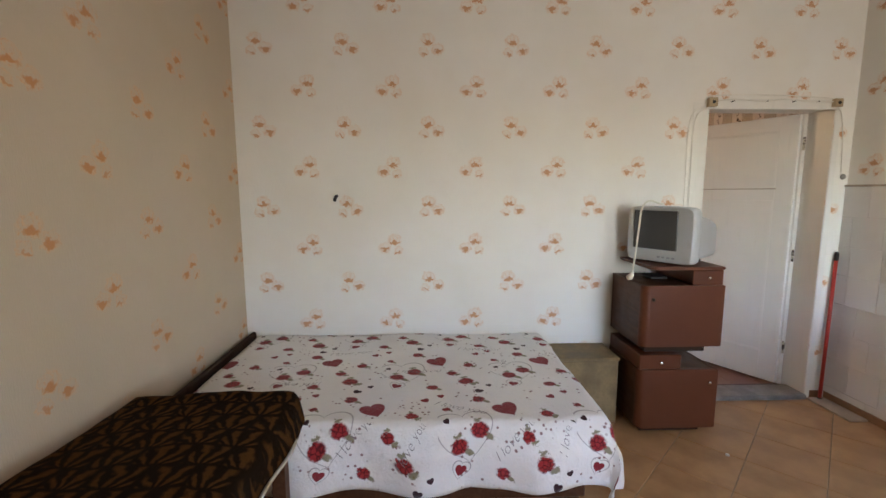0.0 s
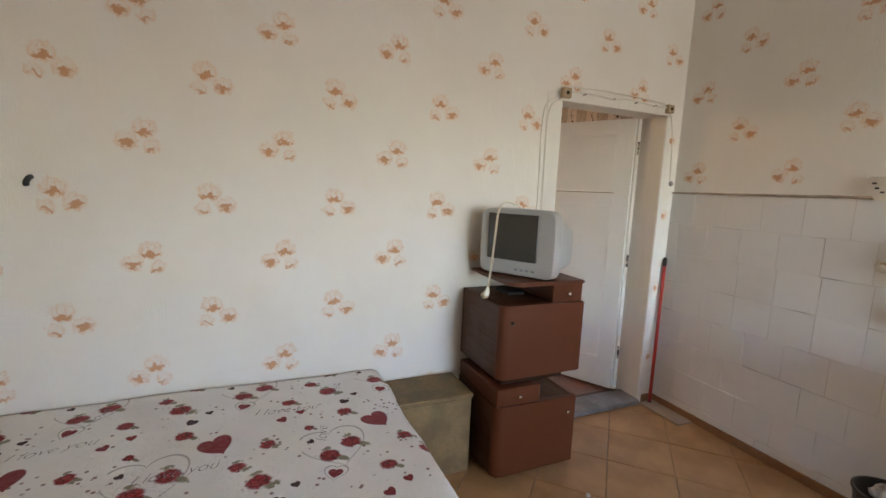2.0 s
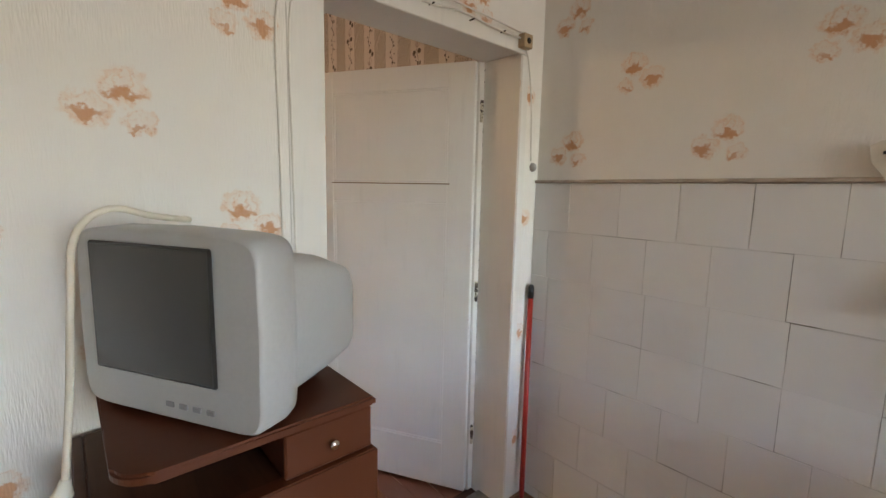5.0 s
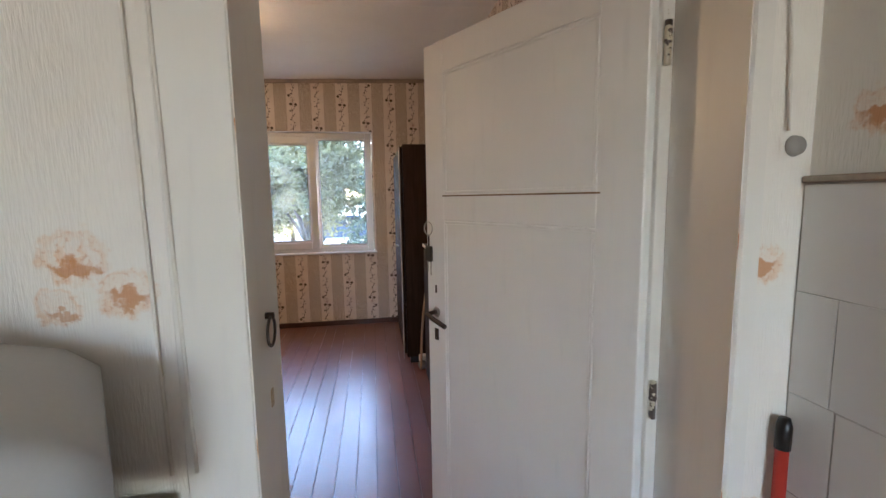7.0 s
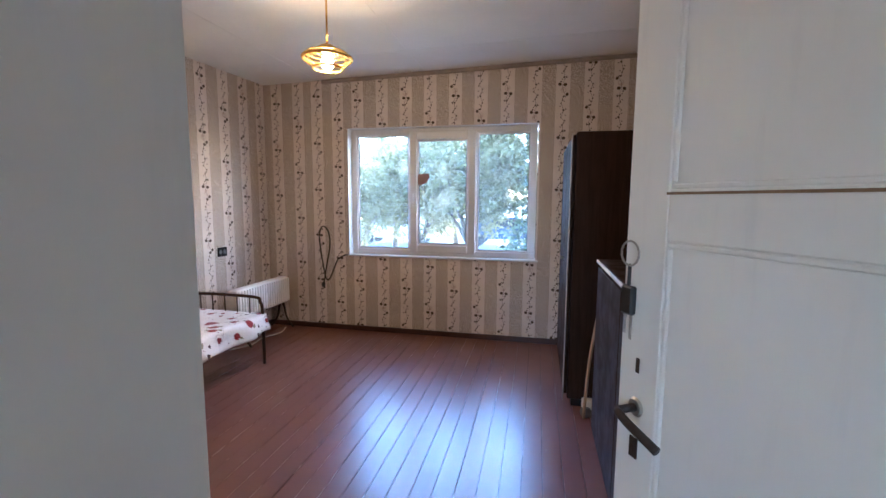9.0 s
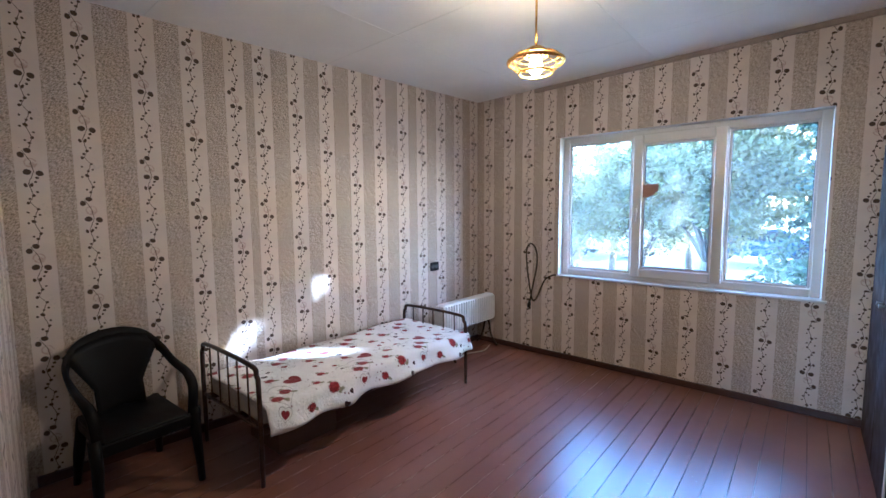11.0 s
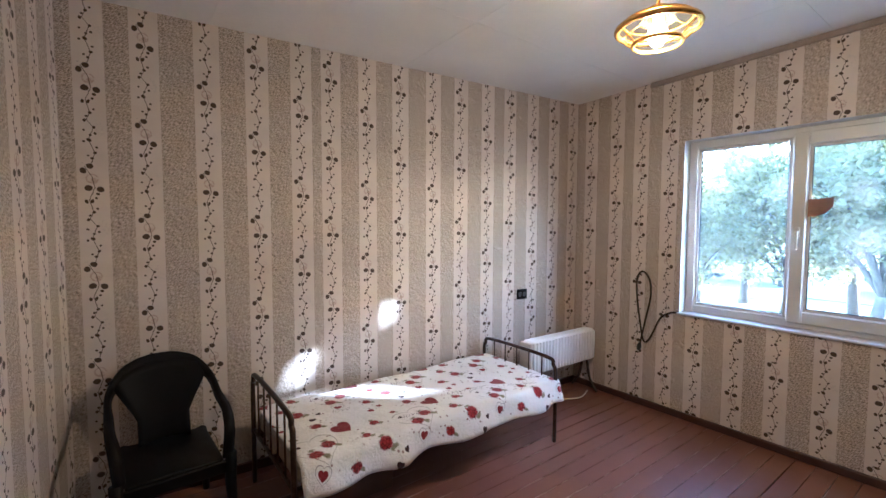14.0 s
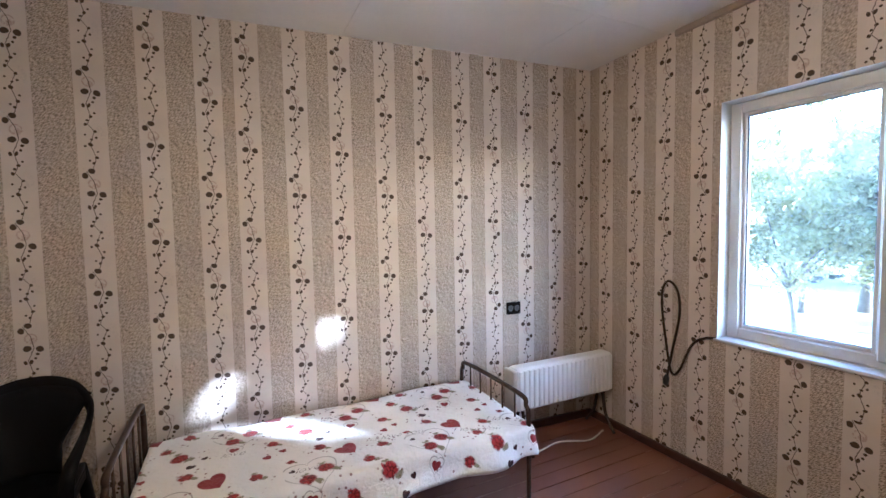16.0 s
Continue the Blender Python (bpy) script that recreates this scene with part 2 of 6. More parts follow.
    cream = n.mix(n.m("MULTIPLY", bloom, 0.50), cream, (0.27, 0.135, 0.10))
    cream = n.mix(n.m("MULTIPLY", n.m("MAXIMUM", dark, n.m("MULTIPLY", stem, 0.80)), 0.97), cream, (0.046, 0.023, 0.014))
    col = n.mix(pale, taupe, cream)
    col = n.mix(n.ramp(n.noise(0.9, 4), 0.45, 0.75, 0, 0.18), col, (0.30, 0.25, 0.21), "MULTIPLY")
    n.bump(n.m("MULTIPLY", hatch, n.m("SUBTRACT", 1.0, n.m("MULTIPLY", pale, 0.75))), 0.45, 0.003)
    return n.done(col, 0.62, spec=0.35)


def printed_cloth(name, pu=0.58, pv=0.54):
    """White cotton printed with hearts, roses and leaves; the print lies in the cloth's own u, v metres."""
    n = Nodes(name)
    uv = n.tree.nodes.new("ShaderNodeUVMap").outputs[0]
    u, v, _ = n.xyz(uv)
    base = n.mix(n.ramp(n.noise(3, 3), 0.3, 0.7), (0.76, 0.735, 0.72), (0.82, 0.80, 0.785))

    def cell(px, py, ox, oy, brick=0.0):
        row = n.m("FLOOR", n.m("DIVIDE", n.m("ADD", v, oy), py))
        uu = n.m("ADD", n.m("ADD", u, ox), n.m("MULTIPLY", n.m("FLOORED_MODULO", row, 2.0), px * brick))
        lu = n.m("SUBTRACT", n.m("FLOORED_MODULO", uu, px), px / 2)
        lv = n.m("SUBTRACT", n.m("FLOORED_MODULO", n.m("ADD", v, oy), py), py / 2)
        return lu, lv

    a, b = cell(pu, pv, 0.0, 0.0, 0.5)
    wob = n.m("MULTIPLY", n.m("SUBTRACT", n.noise(60, 2, uv), 0.5), 0.03)
    au, bv = n.m("ADD", a, wob), n.m("SUBTRACT", b, wob)

    def rel(cx, cy, turn):
        c, s = math.cos(radians(turn)), math.sin(radians(turn))
        du, dv = n.m("SUBTRACT", a, cx), n.m("SUBTRACT", b, cy)
        return (n.m("ADD", n.m("MULTIPLY", du, c), n.m("MULTIPLY", dv, s)), n.m("SUBTRACT", n.m("MULTIPLY", dv, c), n.m("MULTIPLY", du, s)))

    big = n.union([n.heart(*rel(0.02, 0.09, 25), 0.056), n.heart(*rel(-0.20, -0.19, -20), 0.024), n.heart(*rel(0.24, 0.20, 30), 0.020),
                   n.heart(*rel(-0.27, 0.24, 10), 0.017)])
    black = n.union([n.heart(*rel(0.20, -0.26, -25), 0.021), n.heart(*rel(0.26, -0.20, 15), 0.015), n.heart(*rel(-0.25, 0.02, 40), 0.014)])
    outer, inner = n.heart(*rel(-0.17, -0.06, 8), 0.122, 0.05), n.heart(*rel(-0.17, -0.06, 8), 0.117, 0.05)
    line = n.m("SUBTRACT", outer, inner, clamp=True)
    o2, i2 = n.heart(*rel(-0.20, -0.19, -20), 0.040, 0.06), n.heart(*rel(-0.20, -0.19, -20), 0.0365, 0.06)
    line = n.m("MAXIMUM", line, n.m("SUBTRACT", o2, i2, clamp=True))
    roses = [(-0.20, -0.08, 0.036), (-0.115, -0.018, 0.037), (0.085, -0.04, 0.026), (0.15, -0.14, 0.038), (0.18, 0.06, 0.027), (-0.10, 0.20, 0.030),
             (-0.02, -0.20, 0.028), (-0.25, 0.12, 0.018)]
    rose = n.union([n.ellipse(au, bv, cx, cy, r, r * 0.92, 0, 0.35) for cx, cy, r in roses])
    green = n.union([n.ellipse(au, bv, cx + r * 1.1, cy - r * 0.75, r * 0.62, r * 0.36, 30 if cx > 0 else -35, 0.5) for cx, cy, r in roses]
                    + [n.ellipse(au, bv, cx - r * 0.2, cy + r * 1.2, r * 0.5, r * 0.26, 15, 0.5) for cx, cy, r in roses[:5]])
    buds = n.voronoi(34, uv)[0]
    twig = n.m("MULTIPLY", n.ramp(buds, 0.16, 0.26, 1.0, 0.0), n.ramp(n.noise(6.5, 2, uv), 0.50, 0.57))
    petal = n.ramp(n.voronoi(48, uv, "DISTANCE_TO_EDGE")[0], 0.0, 0.13)
    red = n.mix(petal, (0.085, 0.006, 0.010), (0.30, 0.022, 0.026))
    col = n.mix(n.m("MULTIPLY", line, 0.65), base, (0.14, 0.11, 0.12))
    col = n.mix(n.m("MULTIPLY", twig, 0.8), col, (0.16, 0.05, 0.05))
    col = n.mix(n.m("MULTIPLY", green, 0.85), col, (0.15, 0.135, 0.05))
    col = n.mix(rose, col, red)
    col = n.mix(big, col, (0.21, 0.018, 0.026))
    col = n.mix(black, col, (0.035, 0.012, 0.018))
    weave = n.noise(420, 1)
    n.bump(n.m("ADD", n.m("MULTIPLY", weave, 0.08), n.m("ADD", n.m("MULTIPLY", n.noise(13, 3), 1.0), n.m("MULTIPLY", n.noise(38, 4, None, 0.6, 1.2), 0.6))), 0.8, 0.014)
    n.put(n.bsdf.inputs["Sheen Weight"], 0.15)
    return n.done(col, 0.85, spec=0.2)


def plush(name):
    """Dark brown plush with an ochre figure."""
    n = Nodes(name)
    x, y, z = n.xyz()
    wob = n.m("MULTIPLY", n.m("SUBTRACT", n.noise(9, 3), 0.5), 0.05)
    a, b = n.m("DIVIDE", n.m("ADD", x, wob), 0.125), n.m("DIVIDE", n.m("ADD", y, wob), 0.095)
    row = n.m("FLOOR", b)
    la = n.m("SUBTRACT", n.m("FLOORED_MODULO", n.m("MULTIPLY_ADD", row, 0.5, a), 1.0), 0.5)
    lb = n.m("SUBTRACT", b, row)
    rays = n.m("SINE", n.m("ADD", n.m("MULTIPLY", n.m("ARCTAN2", la, n.m("ADD", lb, 0.15)), 13.0), n.m("MULTIPLY", n.noise(22, 3), 7.0)))
    edge = n.ramp(n.m("MAXIMUM", n.m("ABSOLUTE", n.m("MULTIPLY", la, 2.0)), n.m("ABSOLUTE", n.m("MULTIPLY", n.m("SUBTRACT", lb, 0.5), 2.0))), 0.72, 0.98, 1.0, 0.0)
    f = n.m("MULTIPLY", n.ramp(rays, -0.6, 0.9), edge)
    col = n.mix(f, (0.013, 0.0075, 0.004), (0.088, 0.038, 0.010))
    col = n.mix(n.ramp(n.noise(300, 2), 0.4, 0.7, 0, 0.5), col, (0.012, 0.007, 0.004))
    n.bump(n.noise(240, 3), 0.8, 0.006)
    return n.done(col, 0.95, spec=0.05)


def painted_boards(name):
    """Boards under worn, glossy red-brown paint."""
    n = Nodes(name)
    r = n.rand()
    grain = n.noise(1.0, 4, n.scaled(90, 3.5, 20))
    col = n.mix(n.ramp(n.noise(2.2, 5), 0.3, 0.7), (0.165, 0.062, 0.038), (0.205, 0.080, 0.049))
    col = n.mix(n.m("MULTIPLY", r, 0.4), col, (0.120, 0.045, 0.030))
    x, y, z = n.xyz()
    off = n.m("ABSOLUTE", n.m("SUBTRACT", n.m("FLOORED_MODULO", n.m("SUBTRACT", x, 1.075), 0.108), 0.054))
    reach = n.m("MULTIPLY", n.ramp(n.noise(1.0, 4, n.scaled(14, 2.2, 1), 0.65), 0.42, 0.68), 0.0045)
    worn = n.m("MULTIPLY", n.m("GREATER_THAN", n.m("ADD", off, reach), 0.0525), n.ramp(n.noise(1.0, 3, n.scaled(90, 9, 1)), 0.36, 0.56))
    worn = n.m("MULTIPLY", worn, n.ramp(n.noise(0.9, 3), 0.38, 0.58))
    fleck = n.m("MULTIPLY", n.ramp(n.voronoi(16, n.scaled(1.6, 0.6, 1))[0], 0.035, 0.06, 1.0, 0.0), n.ramp(n.noise(1.3, 2), 0.50, 0.58))
    col = n.mix(n.m("MULTIPLY", n.m("MAXIMUM", worn, fleck), 0.8), col, (0.50, 0.38, 0.31))
    n.bump(n.m("ADD", n.m("MULTIPLY", n.noise(9, 3), 0.8), n.m("MULTIPLY", grain, 0.35)), 0.12, 0.003)
    return n.done(col, n.ramp(n.noise(7, 4), 0.3, 0.75, 0.285, 0.345), spec=0.95)


def floor_tile_mat():
    n = Nodes("tan floor tile")
    r = n.rand()
    cloud = n.noise(4.5, 5)
    col = n.mix(n.ramp(cloud, 0.3, 0.7), (0.30, 0.155, 0.062), (0.46, 0.27, 0.125))
    col = n.mix(n.m("MULTIPLY", r, 0.35), col, (0.37, 0.20, 0.085))
    col = n.mix(n.ramp(n.noise(60, 3), 0.6, 0.8, 0, 0.3), col, (0.22, 0.12, 0.06))
    n.bump(n.noise(30, 3), 0.06, 0.003)
    return n.done(col, n.ramp(cloud, 0.2, 0.8, 0.28, 0.42))


def wall_tile_mat():
    n = Nodes("white wall tile")
    col = n.mix(n.m("MULTIPLY", n.rand(), 0.6), (0.72, 0.70, 0.675), (0.66, 0.64, 0.62))
    col = n.mix(n.ramp(n.noise(3.5, 5), 0.5, 0.8, 0, 0.4), col, (0.56, 0.52, 0.48))
    n.bump(n.noise(9, 3), 0.08, 0.004)
    return n.done(col, n.ramp(n.noise(5, 4), 0.3, 0.7, 0.28, 0.48))


def worn_paint(name, colour, under, amount=0.70, rough=0.42):
    """Old oil paint with chips, runs and smudges."""
    n = Nodes(name)
    col = n.mix(n.ramp(n.noise(2.0, 5), 0.3, 0.75), tuple(c * 0.93 for c in colour), colour)
    col = n.mix(n.ramp(n.noise(1.0, 4, n.scaled(30, 30, 4)), 0.55, 0.8, 0, 0.25), col, tuple(c * 0.72 for c in colour))
    chip = n.ramp(n.noise(11, 6, None, 0.72), amount, amount + 0.02)
    col = n.mix(chip, col, under)
    n.bump(n.m("ADD", n.noise(1.0, 4, n.scaled(45, 45, 6)), n.m("MULTIPLY", chip, -1.0)), 0.25, 0.003)
    return n.done(col, rough)


def timber(name, dark, light, rough=0.35, along="z", spec=0.5):
    n = Nodes(name)
    s = {"x": (3, 40, 40), "y": (40, 3, 40), "z": (40, 40, 3)}[along]
    g = n.noise(1.0, 5, n.scaled(*s), 0.6, 0.6)
    col = n.mix(n.ramp(g, 0.3, 0.7), dark, light)
    col = n.mix(n.ramp(n.noise(3, 4), 0.5, 0.8, 0, 0.35), col, dark)
    n.bump(g, 0.1, 0.002)
    return n.done(col, n.ramp(n.noise(9, 3), 0.3, 0.7, rough - 0.06, rough + 0.1), spec=spec)


def glass_mat():
    n = Nodes("window glass")
    n.put(n.bsdf.inputs["Transmission Weight"], 1.0)
    n.put(n.bsdf.inputs["IOR"], 1.05)
    # Pale translucent veil put into the glass for the washed-out glare outside.
    veil = n.tree.nodes.new("ShaderNodeBsdfTranslucent")
    n.put(veil.inputs[0], (0.80, 0.80, 0.76))
    both = n.tree.nodes.new("ShaderNodeMixShader")
    n.put(both.inputs[0], n.ramp(n.noise(3.0, 4), 0.3, 0.8, 0.02, 0.035))
    n.tree.links.new(n.bsdf.outputs[0], both.inputs[1])
    n.tree.links.new(veil.outputs[0], both.inputs[2])
    n.tree.links.new(both.outputs[0], n.tree.nodes["Material Output"].inputs[0])
    return n.done((0.97, 0.99, 1.0), 0.0)


def glow(name, colour, strength):
    n = Nodes(name)
    n.put(n.bsdf.inputs["Emission Color"], colour)
    n.put(n.bsdf.inputs["Emission Strength"], strength)
    return n.done(colour, 0.4)


def leaf_mat(name, a, b):
    """Thin leaves that reflect and let light through."""
    n = Nodes(name)
    geo = n.tree.nodes.new("ShaderNodeNewGeometry")
    col = n.mix(geo.outputs["Random Per Island"], a, b)
    thin = n.tree.nodes.new("ShaderNodeBsdfTranslucent")
    n.put(thin.inputs[0], n.mix(1.0, col, (1.2, 1.2, 0.8), "MULTIPLY"))
    both = n.tree.nodes.new("ShaderNodeMixShader")
    both.inputs[0].default_value = 0.5
    n.tree.links.new(n.bsdf.outputs[0], both.inputs[1])
    n.tree.links.new(thin.outputs[0], both.inputs[2])
    n.tree.links.new(both.outputs[0], n.tree.nodes["Material Output"].inputs[0])
    return n.done(col, 0.55)


PAPER_N1 = floral_paper("cream floral paper north", "x", 1.8290, 0.5285, 2.342)
PAPER_E1 = floral_paper("cream floral paper east", "y", 2.3200, 0.5380, 1.603)
# west wall: same paper, its dimmer, warmer light put into the ground colour
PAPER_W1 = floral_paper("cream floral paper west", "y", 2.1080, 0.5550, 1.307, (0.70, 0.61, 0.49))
W_STRIPES = [3.427, 3.696, 3.935, 4.232, 4.500, 4.765, 4.959, 5.219, 5.476, 5.757, 6.015, 6.285, 6.525, 6.793, 7.060, 7.313, 7.58]
N_STRIPES = [1.232, 1.492, 1.755, 1.980, 2.222, 2.452, 2.727] + [2.727 + 0.262 * k for k in range(1, 11)]
S_STRIPES = [0.85 + 0.268 * k for k in range(18)]
E_STRIPES = [3.2 + 0.268 * k for k in range(18)]
PAPER_W2 = striped_paper("striped paper west", "y", W_STRIPES, 0.5135, 1.482, 1.738, [(6.405, 6.926)])
PAPER_N2 = striped_paper("striped paper north", "x", N_STRIPES, 0.5010, 1.752, 1.503, [(1.868, 2.337), (4.17, 4.69)], 0.058, (2.337, 2.86, 0.86))
PAPER_S2 = striped_paper("striped paper south", "x", S_STRIPES, 0.5135, 1.49, 1.75)
PAPER_E2 = striped_paper("striped paper east", "y", E_STRIPES, 0.5135, 1.49, 1.75)
CEILING = plain("whitewashed ceiling", (0.78, 0.76, 0.73), 0.85, 0, 0.04, 1.6, 50, 0.15)
WHITE = worn_paint("old white oil paint", (0.78, 0.75, 0.695), (0.48, 0.40, 0.30), 0.715)
DOOR_WHITE = worn_paint("white door paint", (0.80, 0.785, 0.75), (0.42, 0.34, 0.26), 0.80, 0.35)
PLASTER = plain("white plaster", (0.76, 0.76, 0.75), 0.8, 0, 0.08, 5, 40, 0.4)
PVC = plain("white window plastic", (0.60, 0.585, 0.57), 0.38, 0, 0.05, 3, 80, 0.01)
BOARDS = painted_boards("red-brown floor boards")
DARK_BASE = plain("dark brown painted skirting", (0.055, 0.022, 0.017), 0.4, 0, 0.2)
GROUT = plain("dirty grout", (0.27, 0.21, 0.15), 0.9, 0, 0.2, 9, 90, 0.3)
n_ = Nodes("patchy wall grout")
WALL_GROUT = n_.done(n_.mix(n_.ramp(n_.noise(4.5, 4), 0.44, 0.62), (0.62, 0.59, 0.56), (0.17, 0.145, 0.12)), 0.9)
FLOOR_TILE = floor_tile_mat()
WALL_TILE = wall_tile_mat()
GLASS = glass_mat()
CLOTH = printed_cloth("printed bedspread cotton")
PLUSH = plush("dark brown plush")
BROWN = plain("glossy brown varnish", (0.092, 0.026, 0.010), 0.37, 0, 0.06, 5, 70, 0.03, 0.32)
BROWN_SIDE = timber("dull brown veneer", (0.058, 0.024, 0.012), (0.088, 0.038, 0.019), 0.40, "y", 0.2)
BLACKWOOD = timber("dark polished veneer", (0.022, 0.011, 0.0075), (0.034, 0.018, 0.012), 0.58, "z", 0.14)
OLD_BOX = plain("olive brown board", (0.19, 0.13, 0.055), 0.6, 0, 0.25, 8, 50, 0.2)
SILVER = plain("silver grey plastic", (0.44, 0.44, 0.43), 0.42, 0.1, 0.05, 4, 120, 0.02)
SCREEN = plain("dark tube glass", (0.055, 0.053, 0.05), 0.09, 0, 0.03, 2, 40, 0.0)
BLACK = plain("black plastic", (0.012, 0.012, 0.013), 0.38, 0, 0.15, 8, 90, 0.05)
CHAIR_BLACK = plain("black moulded plastic", (0.005, 0.005, 0.006), 0.5, 0, 0.15, 6, 90, 0.05, 0.14)
CABLE = plain("cream cable", (0.66, 0.61, 0.50), 0.5, 0, 0.1)
BED_METAL = plain("worn brown bed metal", (0.060, 0.036, 0.026), 0.38, 0.6, 0.3, 30, 120, 0.1)
STEEL = plain("dull steel", (0.42, 0.40, 0.37), 0.35, 0.9, 0.2, 20, 90, 0.05)
CHROME = plain("chrome", (0.70, 0.69, 0.66), 0.15, 1.0, 0.05)
RUST = plain("dark rusty iron", (0.045, 0.032, 0.026), 0.6, 0.5, 0.3, 25, 90, 0.2)
RED = plain("red plastic tube", (0.42, 0.030, 0.018), 0.35, 0, 0.1)
GREY_SILL = plain("worn grey threshold paint", (0.22, 0.215, 0.215), 0.5, 0, 0.3, 9, 60, 0.2)
GREY_WOOD = timber("weathered batten wood", (0.36, 0.27, 0.22), (0.44, 0.34, 0.28), 0.75, "z")
RAW_WOOD = timber("raw pale wood", (0.36, 0.24, 0.15), (0.50, 0.36, 0.24), 0.6, "z")
HEATER = plain("white heater enamel", (0.82, 0.82, 0.81), 0.38, 0, 0.03)
BRASS = plain("gilded lamp metal", (0.80, 0.48, 0.10), 0.16, 0.85, 0.08)
BULB = glow("lit bulb glass", (1.0, 0.80, 0.50), 7.0)
TAN_BOX = plain("tan porcelain", (0.42, 0.31, 0.18), 0.4, 0, 0.15, 12, 60, 0.1)
DIRT = plain("dark stain", (0.16, 0.12, 0.09), 0.8, 0, 0.3)
HINGE = worn_paint("chipped hinge paint", (0.62, 0.55, 0.42), (0.06, 0.04, 0.03), 0.50)
PAPERCARD = plain("off-white enamel", (0.66, 0.62, 0.55), 0.5, 0, 0.1)


def part(name, bm, material, parent=None, label="", smooth=False):
    """One mesh object from a bmesh, under a thing or a part."""
    me = bpy.data.meshes.new(name)
    bmesh.ops.recalc_face_normals(bm, faces=bm.faces)
    bm.to_mesh(me)
    bm.free()
    mats = material if isinstance(material, (list, tuple)) else [material]
    for k in mats:
        me.materials.append(k)
    if smooth:
        for p in me.polygons:
            p.use_smooth = True
    ob = new(name, me)
    if parent:
        ob.parent = parent
    if label:
        tagged(ob, label)
    return ob


def thing(name, label, category, group="", kind=""):
    """An empty at the world's origin of a thing: its parts keep world coordinates."""
    return tagged(new(name), label, category, group, kind)


def box(bm, lo, hi, bevel=0.0, seg=1, m=None):
    b = bmesh.new()
    c = [(a + d) / 2 for a, d in zip(lo, hi)]
    s = [abs(d - a) for a, d in zip(lo, hi)]
    bmesh.ops.create_cube(b, size=1.0, matrix=Matrix.Translation(c) @ Matrix.Diagonal((*s, 1)))
    if bevel:
        bmesh.ops.bevel(b, geom=b.edges[:], offset=bevel, segments=seg, affect="EDGES", profile=0.5)
    if m:
        bmesh.ops.transform(b, matrix=m, verts=b.verts)
    tmp = bpy.data.meshes.new("tmp")
    b.to_mesh(tmp)
    b.free()
    bm.from_mesh(tmp)
    bpy.data.meshes.remove(tmp)
    return bm


def boxes(*specs, bevel=0.0, seg=1, m=None):
    bm = bmesh.new()
    for lo, hi in specs:
        box(bm, lo, hi, bevel, seg, m)
    return bm


def prism(bm, pts, z0, z1):
    lo = [bm.verts.new((x, y, z0)) for x, y in pts]
    hi = [bm.verts.new((x, y, z1)) for x, y in pts]
    bm.faces.new(lo[::-1])
    bm.faces.new(hi)
    for i in range(len(pts)):
        j = (i + 1) % len(pts)
        bm.faces.new((lo[i], lo[j], hi[j], hi[i]))
    return bm


def tube(bm, pts, r, seg=8, closed=False):
    """A round bar along points; r may be a list, one for each point."""
    pts = [Vector(p) for p in pts]
    n = len(pts)
    rad = r if isinstance(r, (list, tuple)) else [r] * n
    rings = []
    up = Vector((0, 0, 1))
    for i, p in enumerate(pts):
        a = pts[(i - 1) % n] if (i or closed) else p
        b = pts[(i + 1) % n] if (i < n - 1 or closed) else p
        d = (b - a).normalized()
        ref = up if abs(d.dot(up)) < 0.95 else Vector((1, 0, 0))
        if i and rings:
            ref = last
        s = (ref - d * ref.dot(d)).normalized()
        last = s
        w = d.cross(s)
        rings.append([bm.verts.new(p + (s * math.cos(k * math.tau / seg) + w * math.sin(k * math.tau / seg)) * rad[i]) for k in range(seg)])
    for i in range(n if closed else n - 1):
        a, b = rings[i], rings[(i + 1) % n]
        for k in range(seg):
            bm.faces.new((a[k], a[(k + 1) % seg], b[(k + 1) % seg], b[k]))
    if not closed:
        bm.faces.new(rings[0][::-1])
        bm.faces.new(rings[-1])
    return bm


def lathe(bm, profile, centre=(0, 0, 0), seg=24):
    """A turned shape round a vertical axis from (radius, height) pairs."""
    rings = []
    for r, z in profile:
        rings.append([bm.verts.new((centre[0] + r * math.cos(k * math.tau / seg), centre[1] + r * math.sin(k * math.tau / seg), centre[2] + z))
                      for k in range(seg)])
    for a, b in zip(rings, rings[1:]):
        for k in range(seg):
            bm.faces.new((a[k], a[(k + 1) % seg], b[(k + 1) % seg], b[k]))
    return bm


def bent(points, step=6):
    """A smooth curve through a few points (Catmull-Rom)."""
    p = [Vector(q) for q in points]
    p = [p[0] * 2 - p[1]] + p + [p[-1] * 2 - p[-2]]
    out = []
    for i in range(1, len(p) - 2):
        a, b, c, d = p[i - 1:i + 3]
        for k in range(step):
            t = k / step
            out.append(0.5 * ((2 * b) + (c - a) * t + (2 * a - 5 * b + 4 * c - d) * t * t + (3 * b - a - 3 * c + d) * t ** 3))
    out.append(p[-2])
    return out


def by_side(bm, rules):
    """Give faces a material index by their normal: rules of (axis, sign, index)."""
    bmesh.ops.recalc_face_normals(bm, faces=bm.faces)
    bm.normal_update()
    for f in bm.faces:
        for axis, sign, index in rules:
            if f.normal[axis] * sign > 0.7:
                f.material_index = index
    return bm

# ---- the large structure ----
H = 2.775
WX1, EX1, SY1, NY1 = 1.13, 5.125, -1.70, 3.0
WX2, EX2, NY2 = 1.075, 5.24, 7.385
DX0, DX1, DZ = 4.150, 4.985, 1.985
SWY, SEY = 3.565, 3.195


def structure(name, bm, mats, label, category):
    return tagged(part(name, bm, mats), label, category, kind="structure")


